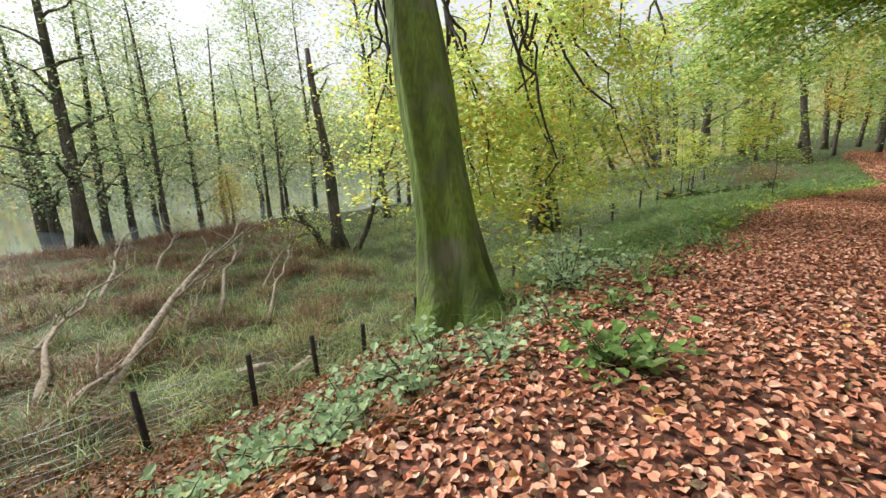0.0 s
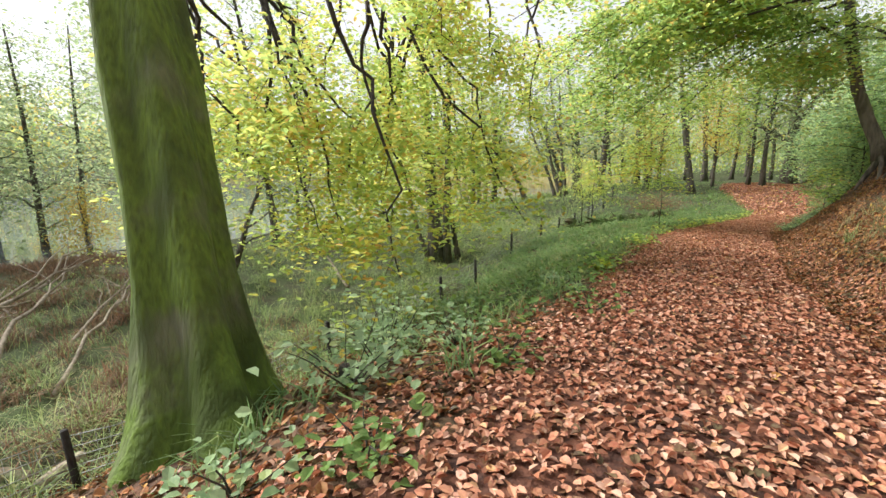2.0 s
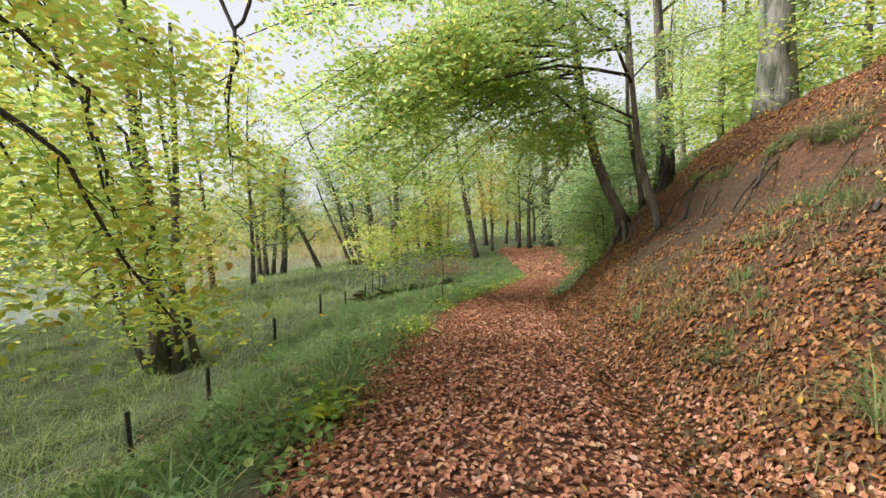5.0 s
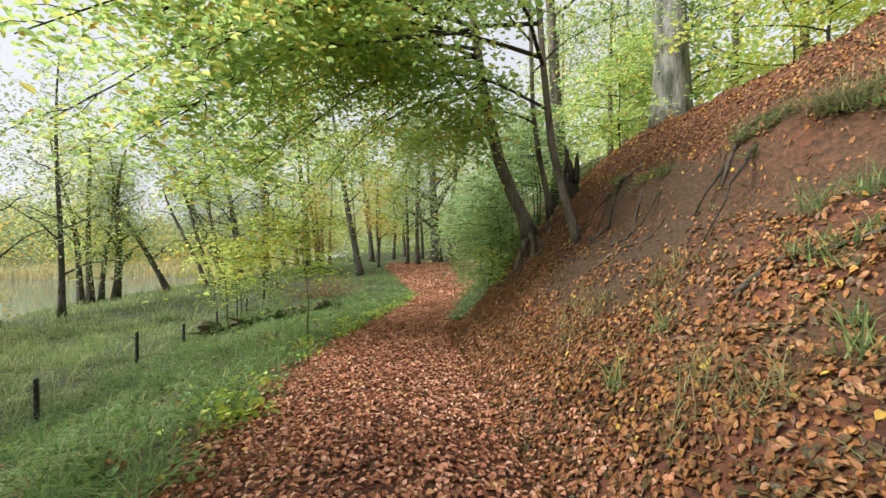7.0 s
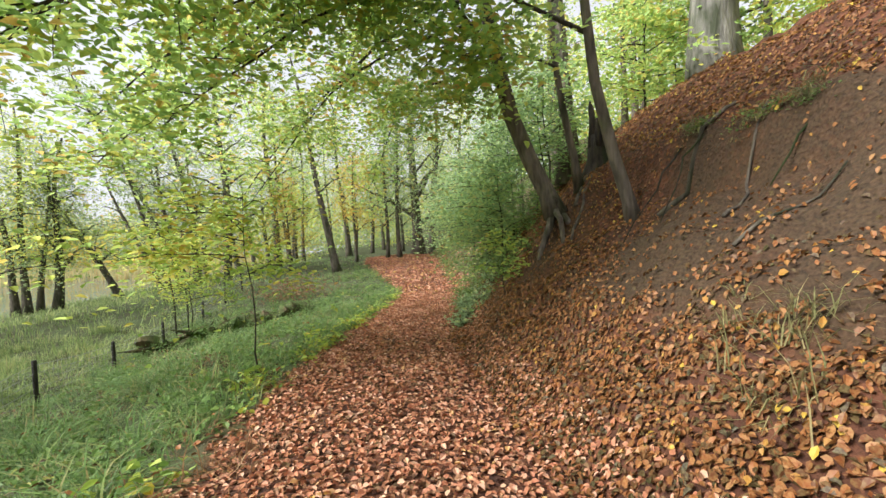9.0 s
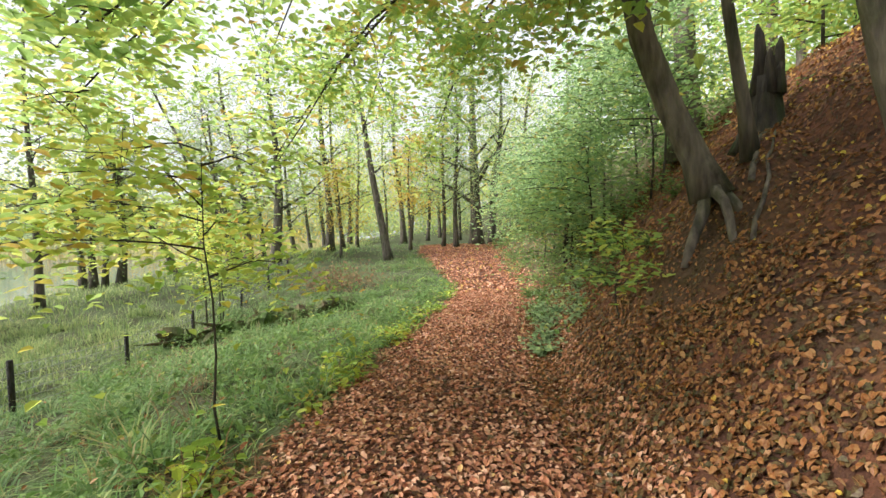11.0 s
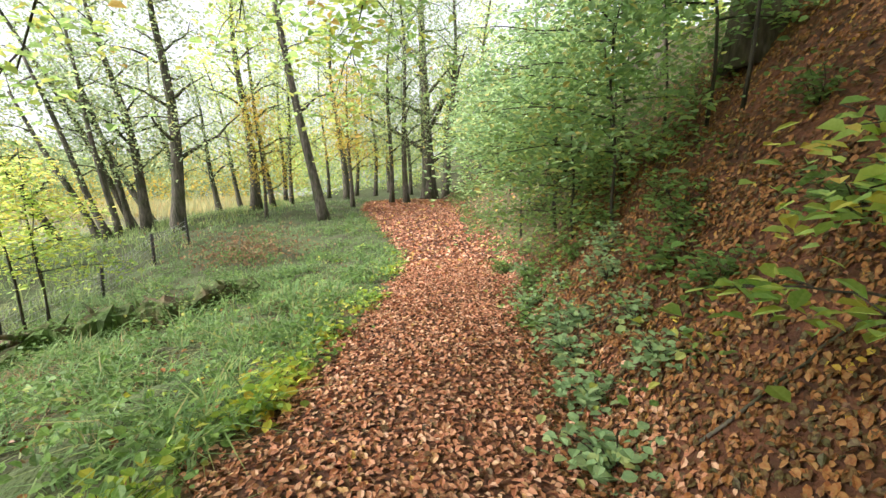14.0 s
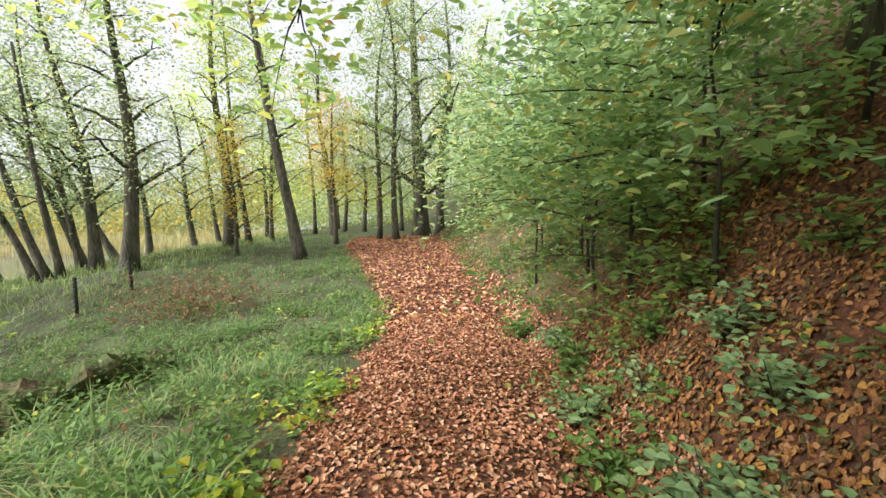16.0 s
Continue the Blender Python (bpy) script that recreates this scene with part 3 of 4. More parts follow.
# leaning tree by the verge, tall trunk at the bend, golden tree
tree("leaning_tree", -4.2, 44.8, 0.29, 16, rng, M_BARK, M_ALDER, (-0.17, 0.02), 0.35, 10, 16, 0.18, 0.8, 0.18, "dark trunk leaning towards the lake from the verge", "", 0.3)
tree("beech_tree", 2.6, 55.1, 0.6, 18, rng, M_BARK, M_BGREEN, (-0.02, 0), 0.16, 16, 44, 0.2, 1.1, 0.3, "stout dark trunk where the path bends", "", 0.1)
tree("maple_tree", -8.2, 47.5, 0.12, 7.5, rng, M_BARK, M_GOLD, (0.0, 0), 0.2, 12, 24, 0.16, 0.6, 0.22, "small tree in golden yellow leaf", "", 0.2)
tree("maple_tree", -3.2, 50.5, 0.16, 9.5, rng, M_BARK, M_GOLD, (0.0, 0), 0.28, 12, 34, 0.17, 0.7, 0.2, "small tree in golden yellow leaf", "", 0.2)
tree("maple_tree", -20.0, 30.0, 0.10, 4.5, rng, M_BARK, M_GOLD, (0.0, 0), 0.2, 10, 24, 0.15, 0.6, 0.25, "low bush-like tree with golden leaves", "", 0.2)
tree("maple_tree", -33.0, 10.8, 0.10, 4.0, rng, M_BARK, M_GOLD, (0.0, 0), 0.15, 10, 26, 0.16, 0.7, 0.3, "low bush-like tree with golden leaves", "", 0.2)

# multi-stemmed alder and the willow in the marsh
def clump(kind, x, y, stems, rng, bark, leaf, label, per=16, size=0.13):
    root = new(kind)
    root.location = (x, y, ground_z(x, y))
    spots = []
    for dx, dy, lx, ly, r, h in stems:
        b = Builder()
        n = 9
        ph = rng.uniform(0, 6)
        pts = [np.array([dx + lx * h * (i / 8) + 0.12 * math.sin(i * 0.9 + ph), dy + ly * h * (i / 8) + 0.1 * math.cos(i * 1.1 + ph), -0.3 + (h + 0.3) * i / 8]) for i in range(n)]
        b.tube(pts, [r * (1.5 if i == 0 else 1 - 0.085 * i) for i in range(n)], 10, 0.2)
        b.ob("stem", bark, root)
        for k in range(5):
            p = pts[3 + k]
            e = p + rng.normal(0, 1, 3) * [1.1, 1.1, 0.5] + [0, 0, 0.5]
            spots += branch_part(root, p, e, r * 0.25, rng, bark, 0.25, 0.05, 3, 0.8, 0.1, 6)
    if leaf is not None:
        leaves_ob("crown", sprays(spots, rng, per, 0.4, 0.4), size, rng, leaf, root, big=False, tilt=0.5)
    return tagged(root, label, "tree")


clump("alder_clump", -11.4, 18.2, [(0, 0, -0.10, 0.0, 0.33, 13), (-0.5, 0.3, -0.16, 0.1, 0.2, 11), (0.5, -0.1, -0.02, 0.05, 0.16, 11), (0.7, 0.4, -0.07, -0.05, 0.12, 9), (-0.3, -0.4, -0.22, -0.15, 0.10, 7)],
      rng, M_BARK, M_BYELLOW, "old multi-stemmed alder with yellow leaves in the marsh", 14)
clump("willow_tree", -17.6, 10.6, [(0, 0, -0.06, -0.05, 0.33, 9), (-0.4, -0.4, -0.5, -0.5, 0.2, 2.2), (0.5, 0.4, 0.35, 0.3, 0.15, 5)],
      rng, M_BARK, M_BYELLOW, "forked dark willow leaning over the marsh grass", 10)
clump("alder_clump", -16.2, 45.0, [(0, 0, -0.45, 0.05, 0.2, 8), (0.4, 0.2, -0.3, 0.0, 0.2, 10), (0.8, 0.1, -0.1, 0.0, 0.18, 11)], rng, M_BARK, M_ALDER, "spreading alder stems leaning from one stool", 8)

# ---- trees on the bank ----
def bank_tree(kind, x, y, sink, pts, r, rng, bark, label, limbs, leaf, per=24, size=0.08, spread=0.4, tip=0.5):
    root = new(kind)
    root.location = (x, y, ground_z(x, y) - sink)
    b = Builder()
    n = len(pts)
    b.tube(pts, [r * (1.35 if i == 0 else 1 - tip * i / (n - 1)) for i in range(n)], 14, 0.12)
    b.ob("trunk", bark, root)
    spots = []
    for s, e, rr in limbs:
        spots += branch_part(root, s, e, rr, rng, M_TWIG, 0.12, 0.12, 16, 1.15, 0.12, 9)
    if leaf is not None and spots:
        leaves_ob("crown", sprays(spots, rng, per, spread, 0.22), size, rng, leaf, root, tilt=0.3)
    return tagged(root, label, "tree")


rng = np.random.default_rng(21)
bank_a = bank_tree("bank_beech", 3.1, 21.3, -0.15, [(0, 0, -0.1), (-0.15, 0.1, 0.4), (-0.45, 0.2, 1.1), (-0.8, 0.3, 2.1), (-1.05, 0.3, 3.2), (-1.3, 0.3, 4.6), (-1.5, 0.35, 6.5), (-1.6, 0.5, 9)], 0.205, rng, M_BANKBARK,
    "leaning beech with exposed roots on the eroded bank",
    [((-1.1, 0.3, 3.4), (-5.6, -3.0, 4.7), 0.06), ((-1.0, 0.3, 2.8), (-3.0, 3.5, 3.2), 0.035),
     ((-0.9, 0.3, 2.4), (-2.2, -1.6, 2.6), 0.025),
     ((-1.35, 0.3, 5.0), (-9.5, 1.0, 1.4), 0.05), ((-1.4, 0.3, 5.6), (-10.5, -2.5, 2.4), 0.05), ((-1.3, 0.3, 4.7), (-8.0, 5.0, 0.9), 0.05), ((-1.45, 0.35, 6.2), (-8.0, -4.0, 3.6), 0.05),
     ((-1.2, 0.3, 4.2), (-7.0, 3.0, 0.8), 0.04), ((-1.5, 0.4, 7.0), (-6.0, 7.5, 2.4), 0.05), ((-1.55, 0.45, 7.8), (-11.0, 4.0, 2.8), 0.05), ((-1.2, 0.3, 4.1), (-4.0, 7.0, 1.6), 0.04), ((-1.5, 0.4, 7.4), (-5.0, -6.0, 5.2), 0.05),
     ((-1.4, 0.3, 5.2), (-6.5, -1.5, 3.0), 0.05), ((-1.5, 0.4, 7.2), (-9.0, 7.0, 3.6), 0.05), ((-1.5, 0.4, 6.6), (-12.0, 0.5, 4.0), 0.05), ((-1.5, 0.4, 6.9), (-7.5, 1.5, 4.6), 0.05), ((-1.5, 0.4, 6.4), (-9.5, -6.0, 4.2), 0.05), ((-1.45, 0.4, 5.9), (-8.5, -2.8, 3.4), 0.05), ((-1.5, 0.4, 7.0), (-4.5, 4.0, 4.4), 0.04), ((-1.5, 0.4, 6.8), (-5.5, -3.6, 4.6), 0.05),
     ((-1.35, 0.3, 5.0), (-8.0, -3.5, 2.0), 0.05), ((-1.45, 0.3, 5.8), (-6.5, -4.6, 2.9), 0.045), ((-1.3, 0.3, 4.8), (-7.0, -1.5, 1.5), 0.045), ((-1.4, 0.3, 5.6), (-9.5, -2.2, 1.9), 0.05), ((-1.5, 0.4, 6.4), (-9.0, -5.0, 2.9), 0.045)], M_BMIX, 26, 0.15, 0.42)
for k, (ex, ey, dz, rr) in enumerate(((-0.55, -0.35, -1.0, 0.075), (-0.15, -0.75, -0.9, 0.06), (0.25, -0.6, -0.75, 0.07), (0.1, -0.35, -0.9, 0.05), (0.5, 0.3, -0.3, 0.07))):
    b = Builder()
    q = bent_line((0, 0, 0.1), (ex, ey, dz), rng, 0.12, 0.14, 7)
    b.tube(q, [rr * (1.45 - 0.14 * j) for j in range(7)], 10, 0.3)
    b.ob("root", M_BANKBARK, bank_a)
bank_tree("bank_beech", 3.6, 19.2, 0.1, [(0, 0, -0.1), (-0.08, 0.05, 0.4), (-0.3, 0.1, 1.2), (-0.55, 0.15, 2.4), (-0.7, 0.2, 4.2), (-0.9, 0.2, 7.5)], 0.125, rng, M_BANKBARK, "slim beech leaning out from the bank",
    [((-0.6, 0.2, 3.2), (-4.0, 1.5, 4.4), 0.04), ((-0.7, 0.2, 4.2), (-3.5, -3.0, 5.2), 0.045), ((-0.7, 0.2, 4.4), (-9.0, -1.0, 2.2), 0.05), ((-0.8, 0.2, 5.2), (-10.0, 3.0, 2.6), 0.05), ((-0.85, 0.2, 6.0), (-7.5, -5.0, 4.4), 0.05)], M_BMIX, 24, 0.14, 0.45)
bank_tree("bank_beech", 3.75, 21.5, 0.0, [(0, 0, -0.1), (-0.1, 0, 0.6), (-0.3, 0, 1.6), (-0.45, 0.1, 3), (-0.5, 0.1, 7)], 0.10, rng, M_BANKBARK, "thin grey beech stem behind the stump",
    [((-0.4, 0, 2.6), (-2.6, 1.5, 3.2), 0.03), ((-0.5, 0.1, 4), (1.5, -1.8, 4.8), 0.03), ((-0.5, 0.1, 5), (-3.0, -1.5, 5.6), 0.03)], M_BGREEN, 26)
tree("grey_beech", 8.3, 22.9, 0.6, 17, rng, M_BEECHBARK, M_BGREEN, (0.0, 0.0), 0.35, 12, 30, 0.14, 0.9, 0.25, "stout smooth grey beech high on the bank", "", 0.1, 24, flare=1.3)
tree("grey_beech", 6.3, 27.4, 0.32, 15, rng, M_BANKBARK, M_BGREEN, (-0.06, 0.0), 0.5, 8, 14, 0.14, 0.9, 0.22, "dark beech with flared foot on the slope", "", 0.2, 14, flare=2.0)
for x, y, r in ((9.5, 24, 0.16), (8.5, 27.5, 0.12), (11, 21, 0.14), (10.5, 30, 0.16), (13, 26, 0.18), (8.0, 33, 0.15), (12, 17.5, 0.2), (9.5, 37, 0.2), (14, 33, 0.2), (12, 42, 0.2), (8, 45, 0.2), (17, 22, 0.25), (16, 38, 0.2), (10, 12, 0.2), (9, 5, 0.25), (13, 8, 0.25)):
    tree("young_beech", x, y, r, rng.uniform(9, 13), rng, M_BANKBARK, M_BGREEN if rng.random() < 0.6 else M_BYELLOW, (rng.normal(0, 0.04), 0), 0.2, 10, 22, 0.18, 0.8, 0.22, "young beech in bright leaf on the wooded slope", "young beeches on the slope", 0.2, 7)

# leafy understorey beside and over the path
def sapling(x, y, h, rng, leaf, label, limbs=9, per=22, size=0.085, reach=1.6, lean=(0, 0), r=0.025, low=0.15, group="", spread=0.3, toward=(0, 0)):
    root = new("beech_sapling")
    root.location = (x, y, ground_z(x, y))
    b = Builder()
    n = 7
    pts = [np.array([lean[0] * h * i / 6 + 0.05 * math.sin(i * 1.7 + x), lean[1] * h * i / 6 + 0.05 * math.cos(i * 1.3 + y), -0.05 + h * i / 6]) for i in range(n)]
    b.tube(pts, [r * (1 - 0.13 * i) for i in range(n)], 6)
    b.ob("stem", M_TWIG, root)
    spots = []
    for k in range(limbs):
        u = low + (0.98 - low) * (k + 0.5) / limbs
        i = min(int(u * 6), 5)
        p = pts[i] + (pts[i + 1] - pts[i]) * (u * 6 - i)
        a = k * 2.4 + rng.uniform(-0.4, 0.4)
        e = p + np.array([math.cos(a) + toward[0], math.sin(a) + toward[1], rng.uniform(-0.05, 0.3)]) * reach * (1.15 - 0.6 * u) * rng.uniform(0.7, 1.2)
        spots += branch_part(root, p, e, r * 0.45, rng, M_TWIG, 0.12, 0.05, 3, reach * 0.35, 0.05, 6, seg=4)
    leaves_ob("crown", sprays(spots, rng, per, spread, 0.2), size, rng, leaf, root, tilt=0.3)
    return tagged(root, label, "sapling", group)


rng = np.random.default_rng(5)
for x, y, h, reach, tw in ((4.8, 25.8, 4.6, 1.7, (-0.4, 0.2)), (3.5, 27.0, 3.6, 1.7, (-0.5, 0)), (3.6, 29.8, 4.0, 1.8, (-0.5, 0)), (5.0, 26.8, 5.0, 2.0, (-0.4, -0.2)), (3.9, 30.6, 4.6, 1.9, (-0.6, 0)), (3.7, 33.0, 4.2, 1.8, (-0.6, 0)), (3.4, 28.4, 2.8, 1.4, (-0.4, 0)), (4.3, 28.2, 5.0, 2.0, (-0.5, 0)), (4.2, 31.5, 5.0, 1.9, (-0.4, 0)), (4.6, 35, 5.5, 2.0, (-0.4, 0)), (5.0, 39, 5.5, 2.0, (-0.3, 0)),
                           (5.6, 31.0, 6.0, 2.2, (-0.5, -0.1)), (5.4, 28.6, 5.5, 2.0, (-0.4, -0.2)), (6.4, 34, 6, 2, (-0.2, 0)), (5.4, 44, 5.5, 2.0, (-0.3, 0)), (6.0, 48.5, 5, 2, (0, 0))):
    sapling(x, y, h, rng, M_BDEEP, "bushy beech sapling with green leaves overhanging the path", 14, 14, 0.13, reach, (-0.03, 0), 0.035, 0.3 if h > 3 else 0.1, "saplings along the bank", 0.40, tw)
for x, y, h in ((8.6, 15.0, 4.5), (9.2, 18.5, 5.0), (8.8, 23.8, 4.5), (9.8, 26.5, 5.0), (10.5, 20.8, 5.5), (9.5, 12.0, 4.5), (11.5, 16.5, 6.0), (8.2, 9.0, 4.0), (7.4, 24.6, 3.6)):
    sapling(x, y, h, rng, M_BYELLOW if y < 22 else M_BMIX, "bright yellow-green beech sapling on top of the bank", 12, 20, 0.15, 2.0, (0, 0), 0.04, 0.06, "saplings on top of the bank", 0.5)
sapling(-2.55, 19.45, 3.0, rng, M_BYELLOW, "thin sapling with yellow-green leaves on the verge", 10, 15, 0.12, 1.9, (-0.06, 0.05), 0.016, 0.55, "", 0.42, (-0.8, 0.6))
sapling(-8.9, 30.6, 5.0, rng, M_BYELLOW, "thin twin-stemmed sapling beside the fence", 8, 16, 0.11, 1.4, (-0.05, 0), 0.04, 0.4, "", 0.34)
sapling(-8.6, 30.9, 4.6, rng, M_BYELLOW, "thin twin-stemmed sapling beside the fence", 7, 12, 0.11, 1.3, (-0.02, 0), 0.035, 0.45, "", 0.34)
sapling(-8.3, 30.4, 3.6, rng, M_BYELLOW, "thin twin-stemmed sapling beside the fence", 6, 12, 0.11, 1.2, (0.03, 0), 0.03, 0.45, "", 0.34)
sapling(1.95, 21.6, 1.5, rng, M_BMIX, "young hazel with broad leaves at the foot of the bank", 7, 4, 0.115, 0.6, (0.08, 0.0), 0.014, 0.3, "", 0.16)

# roots and sticks showing on the cut of the bank
for x0, y0, x1, y1, r in ((3.4, 21.0, 4.6, 22.2, 0.04), (3.0, 20.4, 4.0, 21.4, 0.03), (3.6, 18.6, 4.6, 18.2, 0.05), (3.3, 17.0, 4.6, 17.6, 0.025), (2.7, 16.2, 3.7, 16.0, 0.02), (4.0, 15.2, 4.8, 14.6, 0.03), (2.4, 13.0, 3.3, 12.2, 0.03), (3.2, 11.4, 4.1, 12.0, 0.025), (1.2, 23.2, 2.0, 24.2, 0.010), (0.0, 20.9, -0.7, 20.5, 0.008), (1.6, 22.3, 2.6, 22.0, 0.012), (2.0, 24.8, 2.6, 23.9, 0.012)):
    rt = new("bank_root" if r > 0.015 else "fallen_stick")
    z0 = ground_z(x0, y0)
    rt.location = (x0, y0, z0)
    b = Builder()
    q = bent_line((0, 0, 0), (x1 - x0, y1 - y0, ground_z(x1, y1) - z0), rng, 0.12, 0, 9)
    q = [np.array([p[0], p[1], ground_z(x0 + p[0], y0 + p[1]) - z0 + 0.03]) for p in q]
    b.tube(q, [r * (1 - 0.07 * j) for j in range(9)], 7, 0.3)
    b.ob("wood", M_BANKBARK, rt)
    tagged(rt, "gnarled tree root exposed in the eroded bank" if r > 0.015 else "thin dry stick lying on the leaves", "root" if r > 0.015 else "stick")

# roots and turf hanging over the lip of the bank
rng = np.random.default_rng(44)
for k in range(6):
    y0 = 13.4 + 1.15 * k + rng.uniform(-0.5, 0.5)
    x0 = float(edge_right(y0)) + 3.7
    rt = new("bank_root")
    z0 = ground_z(x0, y0)
    rt.location = (x0, y0, z0)
    b = Builder()
    x1, y1 = x0 - rng.uniform(0.5, 1.3), y0 + rng.uniform(-0.5, 0.4)
    q = bent_line((0.15, 0, -0.03), (x1 - x0, y1 - y0, ground_z(x1, y1) - z0 + 0.01), rng, 0.22, 0.10, 9)
    r = rng.uniform(0.008, 0.028)
    b.tube(q, [r * (1 - 0.08 * j) for j in range(9)], 7, 0.3)
    b.ob("wood", M_STUMP, rt)
    tagged(rt, "dark root hanging from the undercut lip of the bank", "root", "roots under the lip of the bank")

# broken stump on the bank
sroot = new("tree_stump")
sx, sy = 4.85, 22.7
sroot.location = (sx, sy, ground_z(sx, sy))
b = Builder()
b.tube([(0, 0, -0.3), (0, 0, 0.0), (0, 0, 0.2), (0.02, 0, 0.55), (0.02, 0, 0.9)], [0.5, 0.36, 0.27, 0.23, 0.21], 16, 0.5)
b.ob("stub", M_STUMP, sroot)
for k, hh in enumerate((1.55, 1.05, 1.2, 1.75, 1.3, 1.1)):
    ca, sa = math.cos(k * 1.05), math.sin(k * 1.05)
    b = Builder()
    b.tube([(0.16 * ca, 0.16 * sa, 0.6), (0.15 * ca + 0.02, 0.15 * sa, hh * 0.7), (0.17 * ca, 0.16 * sa, hh * 0.9), (0.19 * ca, 0.18 * sa, hh)], [0.11, 0.10, 0.07, 0.02], 7, 0.5)
    b.ob("splinter", M_STUMP, sroot)
tagged(sroot, "dark rotten snapped-off tree stump with jagged top", "tree stump")


# ---- fence ----
fence = new("wire_fence")
fy = [-1.0, 0.9, 2.67, 4.06, 5.2, 6.9, 8.9, 11.1, 13.7, 16.1, 19.6, 23.6, 27.0, 30.4, 33.9, 37.0, 40.0]
rng = np.random.default_rng(12)
tops, feet = [], []
for i, y in enumerate(fy):
    x = fence_x(y) + rng.normal(0, 0.04)
    z = ground_z(x, y)
    lx, ly = rng.normal(0, 0.05), rng.normal(0, 0.05)
    hh = rng.uniform(1.08, 1.22)
    foot, top = np.array([x, y, z - 0.3]), np.array([x + lx, y + ly, z + hh])
    b = Builder()
    b.tube([foot, foot + (top - foot) * 0.5, top - [0, 0, 0.015], top], [0.055, 0.054, 0.052, 0.040], 8, 0.1)
    b.ob("post", M_POST, fence)
    tops.append(top), feet.append(foot)
for k, u in enumerate((0.36, 0.46, 0.56, 0.67, 0.79, 0.92)):
    for i in range(len(fy) - 1):
        b = Builder()
        p, q = feet[i] + (tops[i] - feet[i]) * u, feet[i + 1] + (tops[i + 1] - feet[i + 1]) * u
        b.tube([p, (p + q) / 2 - [0, 0, 0.03 + 0.02 * math.sin(i * 3 + k)], q], [0.007] * 3, 4)
        b.ob("wire", M_WIRE, fence)
b = Builder()
for i in range(len(fy) - 1):
    m = int((fy[i + 1] - fy[i]) / 0.16)
    for j in range(1, m):
        w = j / m
        lo, hi = feet[i] * (1 - w) + feet[i + 1] * w, tops[i] * (1 - w) + tops[i + 1] * w
        b.tube([lo + (hi - lo) * 0.36, lo + (hi - lo) * 0.92], [0.003] * 2, 3)
tagged(b.ob("wire_mesh", M_WIRE, fence), kind="stuff")
tagged(fence, "sagging wire mesh fence on thin dark posts", "fence")

# mossy log along the verge
log = new("fallen_log")
log.location = (-9.0, 28.7, ground_z(-9.0, 28.7))
b = Builder()
pts = []
for i in range(44):
    u = i / 43
    x, y = -9.2 + 5.4 * u, 28.6 + 0.3 * math.sin(u * 5) + 2.6 * u ** 1.8
    pts.append(np.array([x + 9.0, y - 28.7, ground_z(x, y) + 0.36 - log.location.z + 0.07 * math.sin(i * 1.3) * math.sin(i * 0.37)]))
b.tube(pts, [0.26 + 0.06 * math.sin(i * 0.9) + 0.05 * math.sin(i * 2.3 + 1) for i in range(44)], 16, 1.1)
b.ob("trunk", M_LOGMOSS, log, smooth=False)
for i in range(3, 42, 3):
    b = Builder()
    s_ = rng.normal(0, 1, 3) * [0.2, 0.25, 0.1] + [0, -0.12, 0.16]
    b.tube([pts[i], pts[i] + s_, pts[i] + s_ * 1.9], [0.08, 0.05, 0.012], 6, 0.5)
    b.ob("snag", M_LOGMOSS, log)
ivy = np.repeat(np.array(pts), 26, 0) + rng.normal(0, 1, (44 * 26, 3)) * [0.16, 0.2, 0.05] + [0, 0, 0.16]
leaves_ob("ivy", ivy, 0.07, rng, M_HERB, log, tilt=0.5, wide=0.8)
tagged(log, "rotten moss-covered log lying across the verge", "log")

# cut stump beside the beech, and log pieces by the fence
st = new("cut_stump")
st.location = (-2.75, 5.1, ground_z(-2.75, 5.1))
b = Builder()
b.tube([(0, 0, -0.2), (0, 0, 0.1), (0, 0, 0.24), (0, 0, 0.26)], [0.13, 0.105, 0.10, 0.085], 12, 0.3)
b.ob("stub", M_STUMP, st)
tagged(st, "small dark cut stump among the leaves", "tree stump")
rng = np.random.default_rng(31)
for x, y, yaw, ln, r in ((-9.0, 3.6, 0.4, 0.9, 0.15), (-8.6, 4.0, 2.0, 0.7, 0.12), (-9.1, 3.1, 1.3, 0.6, 0.17)):
    lg = new("log_piece")
    lg.location = (x, y, ground_z(x, y) + r * 0.7)
    b = Builder()
    dx, dy = math.cos(yaw) * ln / 2, math.sin(yaw) * ln / 2
    b.tube([(-dx, -dy, 0), (0, 0, 0.03), (dx, dy, 0.05)], [r, r * 0.95, r * 0.85], 10, 0.25)
    b.ob("wood", M_DEADWOOD if yaw > 1 else M_LOGMOSS, lg)
    tagged(lg, "short cut log piece lying by the fence", "log", "log pieces by the fence")

